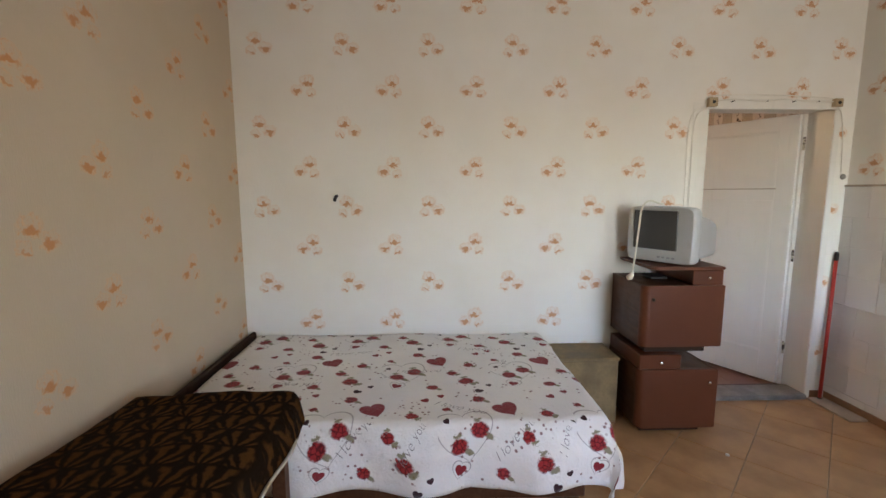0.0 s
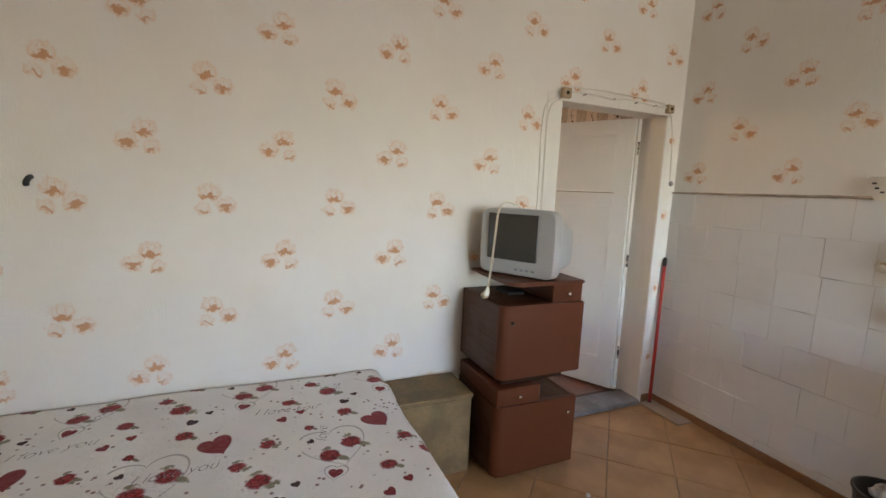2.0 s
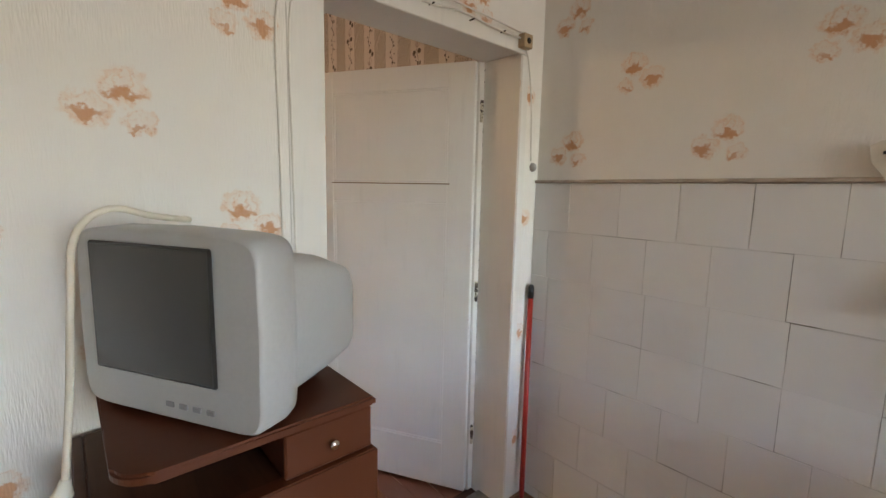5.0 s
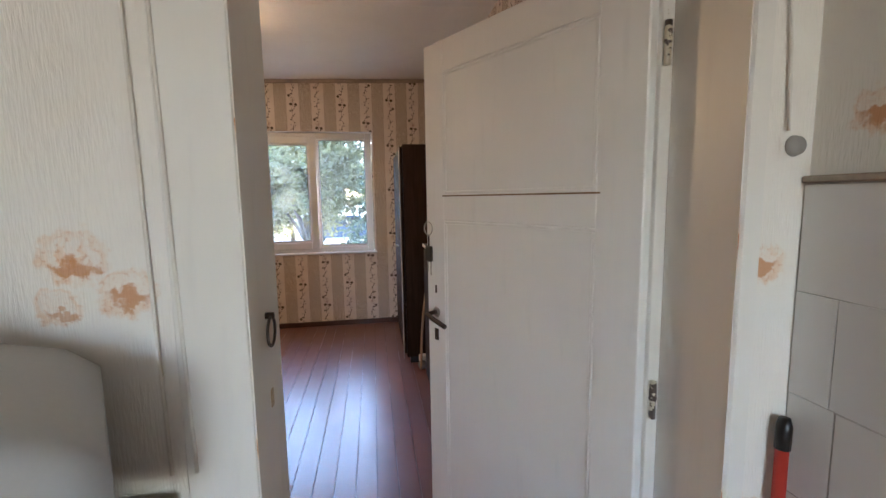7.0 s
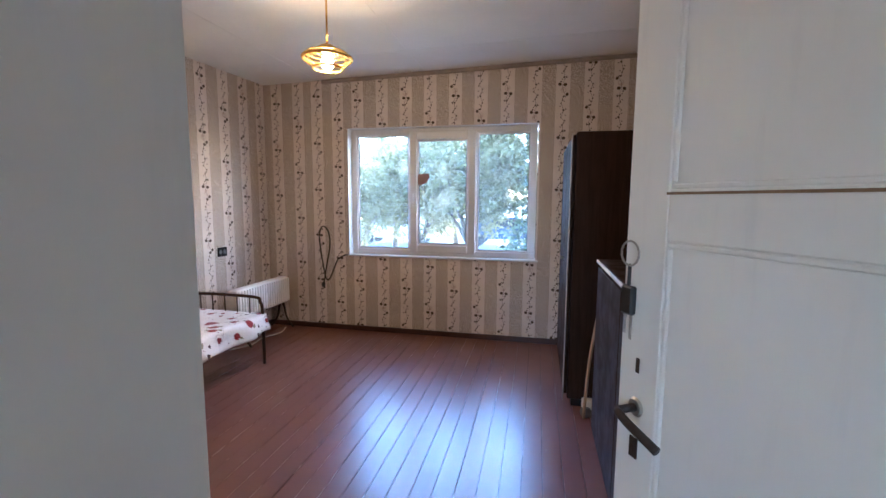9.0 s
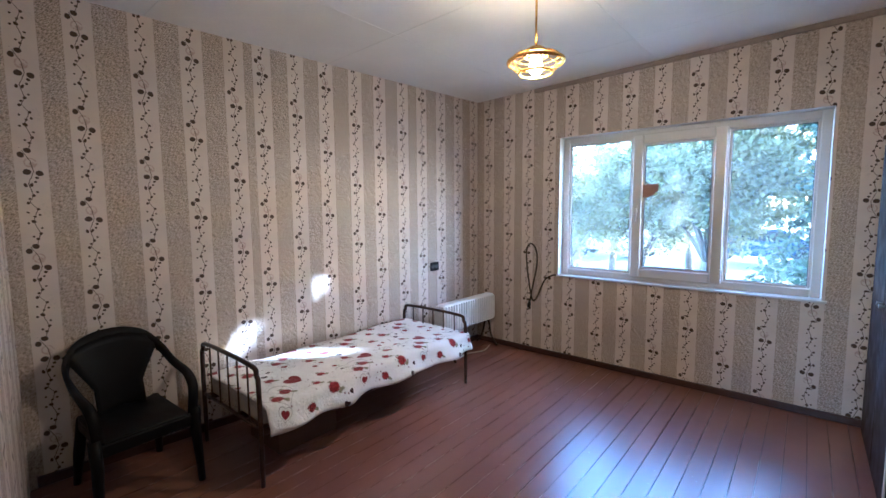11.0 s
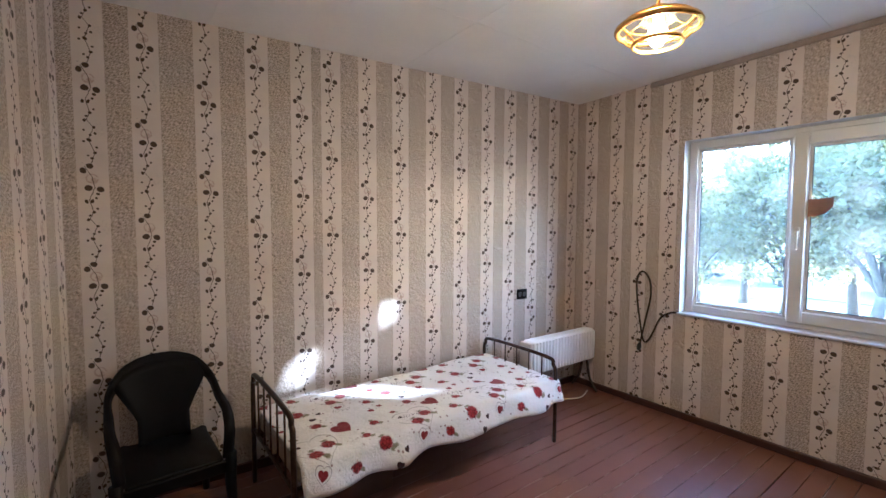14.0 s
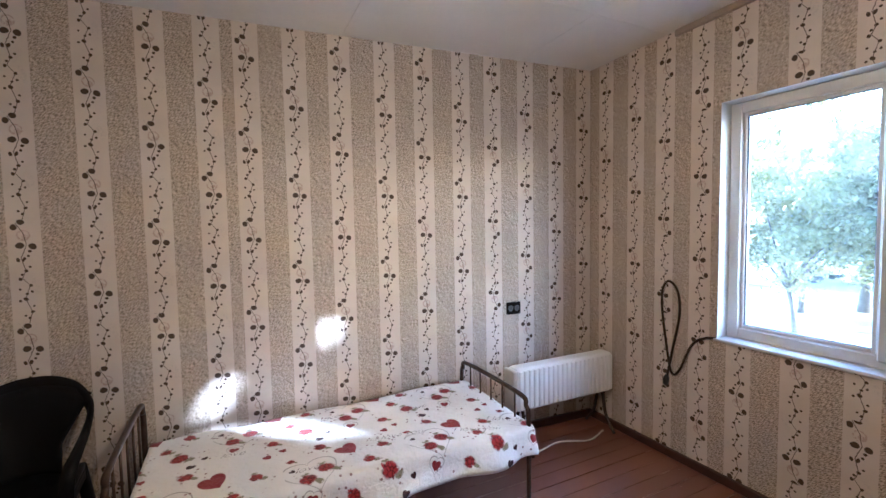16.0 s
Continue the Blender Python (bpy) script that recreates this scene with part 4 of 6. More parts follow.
def bedside(z0, drawer_right, label):
    c = thing("bedside_cabinet", label, "cabinet", "stacked bedside cabinets")
    part("plinth", boxes(((CX0 + 0.05, CY0 + 0.05, z0), (CX1 - 0.05, CY1 - 0.02, z0 + 0.045)), bevel=0.003), BLACKWOOD, c)
    for piece, lo, hi in (("side_panel", (CX0, CY0 + 0.02, z0 + 0.045), (CX0 + 0.02, CY1, z0 + 0.41)), ("side_panel", (CX1 - 0.02, CY0 + 0.02, z0 + 0.045), (CX1, CY1, z0 + 0.41)),
                          ("bottom_panel", (CX0 + 0.02, CY0 + 0.02, z0 + 0.045), (CX1 - 0.02, CY1, z0 + 0.06)), ("top_panel", (CX0 + 0.02, CY0 + 0.01, z0 + 0.39), (CX1 - 0.02, CY1, z0 + 0.41)),
                          ("rear_panel", (CX0 + 0.02, CY1 - 0.01, z0 + 0.06), (CX1 - 0.02, CY1, z0 + 0.39))):
        part(piece, boxes((lo, hi), bevel=0.003), BROWN_SIDE, c)
    arc = [(CX0 - 0.004 + 0.045 * (1 - math.cos(a)), CY0 + 0.033 - 0.045 * math.sin(a)) for a in (k * math.pi / 16 for k in range(9))]
    bm = prism(bmesh.new(), arc + [(CX1 + 0.004, CY0 - 0.012), (CX1 + 0.004, CY0 + 0.018), (CX0 + 0.022, CY0 + 0.018), (CX0 + 0.022, CY0 + 0.033)], z0 + 0.05, z0 + 0.413)
    bmesh.ops.bevel(bm, geom=[e for e in bm.edges if abs(e.verts[0].co.z - e.verts[1].co.z) < 0.001], offset=0.0035, segments=2, affect="EDGES")
    door = part("door", bm, BROWN, c, "glossy brown door with a rounded edge", False)
    kx = CX0 + 0.05 if drawer_right else CX1 - 0.05
    part("knob", lathe(bmesh.new(), [(0.0, 0.018), (0.008, 0.017), (0.010, 0.012), (0.005, 0.006), (0.006, 0.0)], seg=12), RUST if drawer_right else CHROME, door,
         smooth=True).matrix_basis = pose(kx, CY0 - 0.012, z0 + 0.335, 90)
    dx0, dx1 = (CX1 - 0.18, CX1 - 0.002) if drawer_right else (CX0 + 0.002, CX0 + 0.25)
    drawer = part("drawer", boxes(((dx0, CY0 + 0.0, z0 + 0.412), (dx1, CY1 - 0.005, z0 + 0.50)), bevel=0.004), BROWN, c, "small brown drawer")
    part("knob", lathe(bmesh.new(), [(0.0, 0.018), (0.008, 0.017), (0.010, 0.012), (0.005, 0.006), (0.006, 0.0)], seg=12), CHROME, drawer,
         smooth=True).matrix_basis = pose((dx0 + dx1) / 2, CY0, z0 + 0.456, 90)
    sx0, sx1 = (CX0, dx0) if drawer_right else (dx1, CX1)
    if not drawer_right:
        part("back_panel", boxes(((sx0 + 0.003, CY1 - 0.012, z0 + 0.412), (sx1 - 0.003, CY1, z0 + 0.50)), bevel=0.002), BROWN_SIDE, c)
    return c


low = bedside(0.0, False, "glossy brown bedside cabinet standing on the tiled floor")
high = bedside(0.502, True, "glossy brown bedside cabinet stacked on another one")
arc = [(CX0 + 0.045 + 0.05 * (1 - math.cos(a)), CY0 + 0.045 - 0.05 * math.sin(a)) for a in (k * math.pi / 16 for k in range(9))]
bm = prism(bmesh.new(), arc + [(CX1 + 0.004, CY0 - 0.005), (CX1 + 0.004, CY1), (CX0 + 0.045, CY1)], 1.003, 1.022)
bmesh.ops.bevel(bm, geom=[e for e in bm.edges if abs(e.verts[0].co.z - e.verts[1].co.z) < 0.001], offset=0.005, segments=2, affect="EDGES")
part("top", bm, BROWN, high, "glossy brown shelf with a rounded corner")

# television
tv = thing("television", "small silver tube television on the stacked cabinets", "television")
TVM = pose(3.884, 2.80, 1.024, 0, 0, -60)


def tube_case(rows, power, cap_front=False):
    """Rounded rectangular rings of (depth, half width, half height, mid height), joined back to front."""
    bm = bmesh.new()
    rings = []
    for y, hx, hz, mid in rows:
        ring = []
        for k in range(48):
            c, s = math.cos(k * math.tau / 48), math.sin(k * math.tau / 48)
            ux, uz = math.copysign(abs(c) ** power, c), math.copysign(abs(s) ** power, s)
            bow = 0.010 * (1 - uz * uz) if cap_front else 0.0
            lift = 0.007 * (1 - ux * ux) if cap_front and uz > 0 else 0.0
            ring.append(bm.verts.new((hx * ux + bow * ux * 0.4, y, mid + hz * uz + lift)))
        rings.append(ring)
    for a, b in zip(rings, rings[1:]):
        for k in range(48):
            bm.faces.new((a[k], a[(k + 1) % 48], b[(k + 1) % 48], b[k]))
    bm.faces.new(rings[-1])
    if cap_front:
        bm.faces.new(rings[0][::-1])
    return bm


def sharp_caps(ob):
    for p in ob.data.polygons:
        p.use_smooth = len(p.vertices) < 5
    return ob


sharp_caps(part("front", tube_case([(-0.2145, 0.196, 0.156, 0.170), (-0.208, 0.2015, 0.1615, 0.170), (-0.150, 0.204, 0.164, 0.170), (-0.128, 0.200, 0.160, 0.170), (-0.124, 0.190, 0.150, 0.170)], 0.17, True),
                SILVER, tv, "silver front with a bowed rim", True))
bm = tube_case([(-0.124, 0.184, 0.140, 0.158), (-0.10, 0.180, 0.134, 0.158), (0.02, 0.176, 0.124, 0.152), (0.115, 0.164, 0.105, 0.138), (0.150, 0.150, 0.086, 0.126)], 0.25)
part("back", bm, SILVER, tv, smooth=True)
part("bezel", boxes(((-0.158, -0.222, 0.083), (0.118, -0.2145, 0.313)), bevel=0.0035), BLACK, tv, "dark screen surround")
bm = bmesh.new()
gx, gz = 14, 10
g = [[bm.verts.new((-0.152 + 0.264 * i / gx, -0.2225 - 0.010 * (1 - (2 * i / gx - 1) ** 2) * (1 - (2 * j / gz - 1) ** 2), 0.089 + 0.218 * j / gz))
      for i in range(gx + 1)] for j in range(gz + 1)]
for j in range(gz):
    for i in range(gx):
        bm.faces.new((g[j][i], g[j][i + 1], g[j + 1][i + 1], g[j + 1][i]))
part("screen", bm, SCREEN, tv, "curved dark glass screen", True)
part("foot", boxes(((-0.12, -0.165, 0), (0.12, 0.05, 0.02)), bevel=0.004), BLACK, tv)
for i in range(4):
    part("button", boxes(((0.0 + i * 0.03, -0.218, 0.034), (0.018 + i * 0.03, -0.2145, 0.044)), bevel=0.0012), plain("grey key", (0.26, 0.26, 0.27), 0.4), tv)
for o in list(tv.children):
    o.matrix_basis = TVM @ o.matrix_basis
plug = thing("power_cable", "cream mains cable with its plug hanging over the television", "cable")
part("cord", tube(bmesh.new(), bent([(3.76, 2.76, 1.372), (3.70, 2.72, 1.382), (3.64, 2.705, 1.395), (3.597, 2.70, 1.355), (3.585, 2.70, 1.25), (3.575, 2.70, 1.12), (3.560, 2.70, 0.975)]), 0.0055, 8),
     CABLE, plug, smooth=True)
part("plug", tube(bmesh.new(), [(3.560, 2.70, 0.978), (3.556, 2.70, 0.955), (3.546, 2.698, 0.94), (3.530, 2.695, 0.935)], [0.007, 0.014, 0.019, 0.015], 10), CABLE, plug, smooth=True)
gadget = thing("receiver", "small black box in the open shelf", "electronics")
part("body", boxes(((3.70, 2.74, 0.916), (3.80, 2.86, 0.932)), bevel=0.004), BLACK, gadget)

# cable boxes and wires over the door
for x, s in ((4.145, 0.028), (4.965, 0.026)):
    jb = thing("junction_box", "old tan junction box screwed above the door", "junction box", "junction boxes")
    part("body", boxes(((x - s, NY1 - 0.05, 2.012 - s), (x + s, NY1 - 0.017, 2.012 + s)), bevel=0.005, seg=2), TAN_BOX, jb)
    part("screw", lathe(bmesh.new(), [(0.0, 0.004), (0.009, 0.004), (0.011, 0.0)], seg=12), BLACK, jb).matrix_basis = pose(x, NY1 - 0.05, 2.012, 90)
wires = thing("wall_wiring", "loose cream wires clipped round the door", "wiring")
part("wire", tube(bmesh.new(), bent([(4.025, NY1 - 0.0045, 1.05), (4.020, NY1 - 0.0045, 1.5), (4.023, NY1 - 0.0045, 1.9), (4.10, NY1 - 0.006, 1.99), (4.125, NY1 - 0.02, 2.035),
                                    (4.16, NY1 - 0.02, 2.055), (4.45, NY1 - 0.02, 2.062), (4.75, NY1 - 0.02, 2.055), (4.95, NY1 - 0.03, 2.04)]), 0.0032, 6), PAINTED_WIRE, wires, smooth=True)
part("wire", tube(bmesh.new(), bent([(4.060, NY1 - 0.0045, 1.05), (4.053, NY1 - 0.0045, 1.5), (4.057, NY1 - 0.0045, 1.9), (4.125, NY1 - 0.03, 1.985)]), 0.0032, 6), PAINTED_WIRE, wires, smooth=True)
part("wire", tube(bmesh.new(), bent([(4.17, NY1 - 0.03, 2.02), (4.3, NY1 - 0.026, 2.032), (4.5, NY1 - 0.024, 2.02), (4.62, NY1 - 0.024, 2.035), (4.8, NY1 - 0.024, 2.022),
                                    (4.95, NY1 - 0.03, 2.02)]), 0.004, 6), PAINTED_WIRE, wires, smooth=True)
part("wire", tube(bmesh.new(), bent([(4.975, NY1 - 0.03, 1.985), (5.02, NY1 - 0.01, 1.95), (5.05, NY1 - 0.008, 1.8), (5.065, NY1 - 0.008, 1.57)]), 0.0028, 6), PAINTED_WIRE, wires, smooth=True)
for x in (4.28, 4.5, 4.68, 4.84):
    part("nail", tube(bmesh.new(), [(x, NY1 - 0.012, 2.018), (x + 0.006, NY1 - 0.035, 2.022)], 0.0028, 6), RUST, wires)
part("switch_knob", lathe(bmesh.new(), [(0.0, 0.012), (0.016, 0.010), (0.019, 0.0)], seg=14), plain("grey bakelite", (0.28, 0.26, 0.24), 0.5), wires,
     smooth=True).matrix_basis = pose(5.085, NY1 - 0.001, 1.545, 90)

mop = thing("mop_handle", "red tube mop handle with a black grip leaning on the wall", "mop")
part("pole", tube(bmesh.new(), [(5.062, 2.955, 0.012), (5.085, 2.975, 0.985)], 0.0115, 12), RED, mop, smooth=True)
part("grip", tube(bmesh.new(), [(5.085, 2.975, 0.985), (5.087, 2.976, 1.03), (5.0875, 2.976, 1.045)], [0.0135, 0.0135, 0.009], 12), BLACK, mop, "black end grip", True)
part("foot", tube(bmesh.new(), [(5.061, 2.954, 0.0), (5.062, 2.955, 0.02)], 0.014, 10), BLACK, mop)

plate = thing("floor_plate", "loose pale board lying at the foot of the tiles", "board")
part("board", boxes(((4.985, 2.66, 0.001), (5.11, 2.975, 0.014)), bevel=0.003), plain("dusty grey board", (0.36, 0.29, 0.23), 0.7), plate)

# fixtures on the tiled wall
sock = thing("wall_socket", "cracked white three-way wall socket above the tiles", "socket")
bm = bmesh.new()
prism(bm, [(-0.065, 0.040), (-0.045, 0.052), (0.045, 0.052), (0.065, 0.040), (0.058, 0.0), (0.022, -0.055), (-0.022, -0.055), (-0.058, 0.0)], 0, 0.024)
body = part("body", bm, plain("yellowed plastic", (0.66, 0.60, 0.50), 0.4), sock)
body.matrix_basis = Matrix.Translation((EX1, 1.918, 1.528)) @ Matrix(((0, 0, -1, 0), (-1, 0, 0, 0), (0, 1, 0, 0), (0, 0, 0, 1)))
for dy, dz in ((-0.032, 0.022), (0.032, 0.022), (0.0, -0.018), (-0.018, 0.004), (0.02, 0.0)):
    part("slot", boxes(((EX1 - 0.0265, 1.918 + dy - 0.008, 1.528 + dz - 0.004), (EX1 - 0.0235, 1.918 + dy + 0.008, 1.528 + dz + 0.004)), bevel=0.001), BLACK, sock)
tap = thing("hand_shower", "black gripped steel hose hook hanging from a wall stub", "fixture")
part("grip", tube(bmesh.new(), [(EX1 - 0.035, 1.818, 1.300), (EX1 - 0.035, 1.817, 1.275), (EX1 - 0.035, 1.817, 1.262), (EX1 - 0.035, 1.813, 1.19), (EX1 - 0.035, 1.812, 1.172)],
                  [0.006, 0.008, 0.0135, 0.0135, 0.009], 12), BLACK, tap, "black ribbed grip", True)
for off in (-0.010, 0.010):
    part("loop", tube(bmesh.new(), bent([(EX1 - 0.035, 1.812 + 0.4 * off, 1.175), (EX1 - 0.033, 1.808 + off, 1.09), (EX1 - 0.031, 1.803 + off, 1.03), (EX1 - 0.03, 1.801 + 0.5 * off, 0.992)]), 0.0034, 6),
         STEEL, tap, smooth=True)
part("nozzle", tube(bmesh.new(), [(EX1 - 0.03, 1.801, 0.998), (EX1 - 0.03, 1.800, 0.985), (EX1 - 0.03, 1.799, 0.965), (EX1 - 0.03, 1.798, 0.945)], [0.008, 0.016, 0.018, 0.010], 12),
     plain("tarnished steel", (0.16, 0.14, 0.12), 0.4, 0.8), tap, smooth=True)
part("stub", tube(bmesh.new(), [(EX1, 1.875, 1.178), (EX1 - 0.018, 1.873, 1.180), (EX1 - 0.036, 1.862, 1.172), (EX1 - 0.040, 1.83, 1.165)], [0.026, 0.030, 0.020, 0.008], 12),
     PAPERCARD, tap, "broken old wall stub", True)
part("stub_stain", boxes(((EX1 - 0.044, 1.850, 1.176), (EX1 - 0.024, 1.878, 1.200)), bevel=0.006), TAN_BOX, tap, "chipped brown corner of the stub")
part("hose", tube(bmesh.new(), bent([(EX1 - 0.03, 1.818, 1.298), (EX1 - 0.02, 1.808, 1.36), (EX1 - 0.02, 1.781, 1.384), (EX1 - 0.016, 1.752, 1.35), (EX1 - 0.014, 1.742, 1.25), (EX1 - 0.012, 1.738, 0.9),
                                    (EX1 - 0.012, 1.735, 0.65), (EX1 - 0.012, 1.730, 0.54)]), 0.0026, 6), CLEAR_HOSE, tap, smooth=True)
valve = thing("pipe_end", "rusty pipe end sticking out of the tiles", "pipe")
part("pipe", tube(bmesh.new(), [(EX1 + 0.01, 1.73, 0.528), (EX1 - 0.035, 1.735, 0.525), (EX1 - 0.045, 1.76, 0.52)], 0.011, 10), STEEL, valve, smooth=True)
for y, z in ((1.885, 1.617), (1.939, 1.735)):
    hole = thing("wall_nail", "old nail in a chipped hole in the wall", "nail", "nails")
    part("nail", tube(bmesh.new(), [(EX1, y, z), (EX1 - 0.022, y - 0.004, z + 0.004)], [0.006, 0.003], 8), DIRT, hole)
spot = thing("wall_hook", "small black hook on the flowered wall", "hook")
part("hook", tube(bmesh.new(), bent([(1.748, NY1, 1.425), (1.745, NY1 - 0.012, 1.42), (1.738, NY1 - 0.015, 1.405), (1.735, NY1 - 0.008, 1.392)]), [0.010] * 18 + [0.006], 8), BLACK, spot, smooth=True)

stand = thing("work_table", "low table covered with stained oilcloth against the tiles", "table")
bm = boxes(((4.55, 0.70, 0.70), (5.10, 1.548, 0.725)), bevel=0.006)
part("top", bm, RAW_WOOD, stand)
n_ = Nodes("stained oilcloth")
c_ = n_.mix(n_.ramp(n_.noise(5, 4), 0.46, 0.56), (0.66, 0.60, 0.46), (0.60, 0.44, 0.15))
c_ = n_.mix(n_.ramp(n_.noise(7, 4, n_.scaled(1, 2, 1)), 0.56, 0.63), c_, (0.20, 0.20, 0.17))
c_ = n_.mix(n_.ramp(n_.noise(13, 3), 0.60, 0.66), c_, (0.50, 0.19, 0.05))
c_ = n_.mix(n_.ramp(n_.noise(3, 4), 0.50, 0.60, 0, 0.6), c_, (0.40, 0.33, 0.29))
OIL = n_.done(c_, 0.4)
n_ = Nodes("grey quilted flap")
q_ = n_.m("ABSOLUTE", n_.m("SINE", n_.m("MULTIPLY", n_.m("ADD", n_.noise(24, 1), n_.m("MULTIPLY", n_.noise(60, 2), 0.8)), 14.0)))
FLAP = n_.done(n_.mix(q_, (0.27, 0.24, 0.22), (0.50, 0.46, 0.43)), 0.6)
part("oilcloth", boxes(((4.535, 0.69, 0.7255), (5.105, 1.566, 0.7295)), bevel=0.0015), OIL, stand, "stained picture-printed oilcloth")
part("edge_band", boxes(((4.536, 0.69, 0.695), (4.541, 1.565, 0.7253)), ((4.541, 1.560, 0.695), (5.105, 1.565, 0.7253)), ((4.532, 0.69, 0.730), (4.556, 1.568, 0.7312)), bevel=0.0005), plain("cream oilcloth edge", (0.62, 0.58, 0.47), 0.45), stand, "cream edge of the oilcloth")
for tag, along, fixed in (("x", (0.69, 1.556), 4.546), ("y", (4.550, 5.105), 1.555)):
    bm = bmesh.new()
    rows = []
    for k in range(41):
        q = along[0] + (along[1] - along[0]) * k / 40
        low = 0.612 + 0.012 * math.sin(q * 21) + 0.014 * noise.noise(Vector((q * 9, 4, 1)))
        off = 0.016 * (0.5 + 0.5 * math.sin(q * 33))
        ends = []
        for z, o in ((0.722, 0.0), (0.68, off * 0.3), (low, off)):
            ends.append(bm.verts.new((fixed - o, q, z) if tag == "x" else (q, fixed + o, z)))
        rows.append(ends)
    for a_, b_ in zip(rows, rows[1:]):
        for m_ in (0, 1):
            bm.faces.new((a_[m_], b_[m_], b_[m_ + 1], a_[m_ + 1]))
    bmesh.ops.recalc_face_normals(bm, faces=bm.faces)
    bmesh.ops.solidify(bm, geom=list(bm.faces), thickness=0.0015)
    part("flap", bm, FLAP, stand, "grey quilted hanging flap", True)
for x in (4.66, 5.06):
    for y in (0.74, 1.49):
        part("leg", boxes(((x - 0.022, y - 0.022, 0), (x + 0.022, y + 0.022, 0.70)), bevel=0.003), BLACKWOOD, stand)
pan = thing("frying_pan", "black pan lying on the oilcloth", "pan")
part("bowl", lathe(bmesh.new(), [(0.0, 0.004), (0.10, 0.004), (0.13, 0.045), (0.135, 0.045), (0.105, 0.0), (0.0, 0.0)], (4.96, 1.27, 0.7665), 28), BLACK, pan, smooth=True)
part("handle", tube(bmesh.new(), [(4.90, 1.375, 0.803), (4.85, 1.425, 0.808), (4.81, 1.46, 0.806)], [0.006, 0.010, 0.008], 10), BLACK, pan, smooth=True)
tin = thing("baking_tin", "dark grey baking tin on the oilcloth", "tin")
bm = boxes(((4.70, 0.95, 0.7325), (5.06, 1.425, 0.766)), bevel=0.008)
part("pan_body", bm, plain("dark grey tin", (0.06, 0.06, 0.065), 0.45, 0.5), tin)
plank = thing("wooden_plank", "raw wooden batten leaning on the tiled wall", "plank")
ob = part("batten", boxes(((-0.010, -0.015, 0), (0.010, 0.015, 1.32)), bevel=0.003), GREY_WOOD, plank)
ob.matrix_basis = look((5.01, 1.585, 0.0), (5.105, 1.475, 1.35)) @ Matrix.Rotation(math.pi, 4, "X")
pail = thing("bucket", "black bucket with a pale rag over its rim under the table", "bucket")
part("pail", lathe(bmesh.new(), [(0.0, 0.0), (0.095, 0.0), (0.125, 0.235), (0.131, 0.235), (0.131, 0.245), (0.119, 0.245), (0.09, 0.012), (0.0, 0.012)], (4.97, 1.66, 0.0), 28), BLACK, pail, smooth=True)
bm = bmesh.new()
bmesh.ops.create_uvsphere(bm, u_segments=40, v_segments=22, radius=0.09, matrix=Matrix.Translation((4.98, 1.63, 0.235)) @ Matrix.Diagonal((1, 1, 0.45, 1)))
for v in bm.verts:
    v.co += 0.022 * noise.noise_vector(v.co * 16) + 0.02 * noise.noise_vector(v.co * 45)
part("rag", bm, plain("pale rag", (0.46, 0.43, 0.40), 0.9, 0, 0.5, 22), pail, "crumpled pale rag", True)
dowel = thing("wall_plug", "small black plug in the white tiles", "plug")
part("plug", lathe(bmesh.new(), [(0, 0.006), (0.007, 0.006), (0.009, 0)], (0, 0, 0), 12), BLACK, dowel).matrix_basis = pose(EX1 - 0.0125, 1.607, 1.385, 0, -90, 0)
gap_ = bmesh.new()
top_, low_ = [], []
for k in range(31):
    q = k / 30
    y_ = 1.72 - 0.55 * q
    z_ = 0.884 + 0.006 * q + 0.004 * noise.noise(Vector((q * 14, 2, 7)))
    w_ = 0.0008 + 0.0034 * abs(noise.noise(Vector((q * 9, 5, 3)))) * min(1, 12 * q) + 0.002 * q
    top_.append(gap_.verts.new((EX1 - 0.0135, y_, z_ + w_)))
    low_.append(gap_.verts.new((EX1 - 0.0135, y_, z_ - w_)))
for k in range(30):
    gap_.faces.new((top_[k], top_[k + 1], low_[k + 1], low_[k]))
bmesh.ops.recalc_face_normals(gap_, faces=gap_.faces)
bmesh.ops.solidify(gap_, geom=list(gap_.faces), thickness=0.002)
structure("tile_crack", gap_, DIRT, "dark open joint in the white wall tiles", "crack")
crumb = thing("crumb", "white plastic cap lying on the tiles", "litter")
part("cap", lathe(bmesh.new(), [(0, 0.009), (0.009, 0.008), (0.011, 0)], (3.98, 2.35, 0.002), 10), PVC, crumb)
# ---- things of the second room ----
cot = thing("single_bed", "narrow iron bed with barred ends along the papered wall", "bed")
SX0, SX1, SY0_, SY1_ = 1.262, 2.017, 4.405, 6.255


def bed_end(y, top, rail):
    pts = [(SX0, y, 0.0), (SX0, y, top - 0.13), (SX0 + 0.02, y, top - 0.045), (SX0 + 0.09, y, top), (SX1 - 0.09, y, top), (SX1 - 0.02, y, top - 0.045), (SX1, y, top - 0.13), (SX1, y, 0.0)]
    part("end_frame", tube(bmesh.new(), bent(pts, 5), 0.0135, 10), BED_METAL, cot, "worn brown iron end", True)
    part("cross_rail", tube(bmesh.new(), [(SX0, y, rail), (SX1, y, rail)], 0.010, 8), BED_METAL, cot, smooth=True)
    for i in range(1, 6):
        x = SX0 + (SX1 - SX0) * i / 6
        part("bar", tube(bmesh.new(), [(x, y, rail), (x, y, top - 0.002)], 0.0055, 8), BED_METAL, cot, smooth=True)


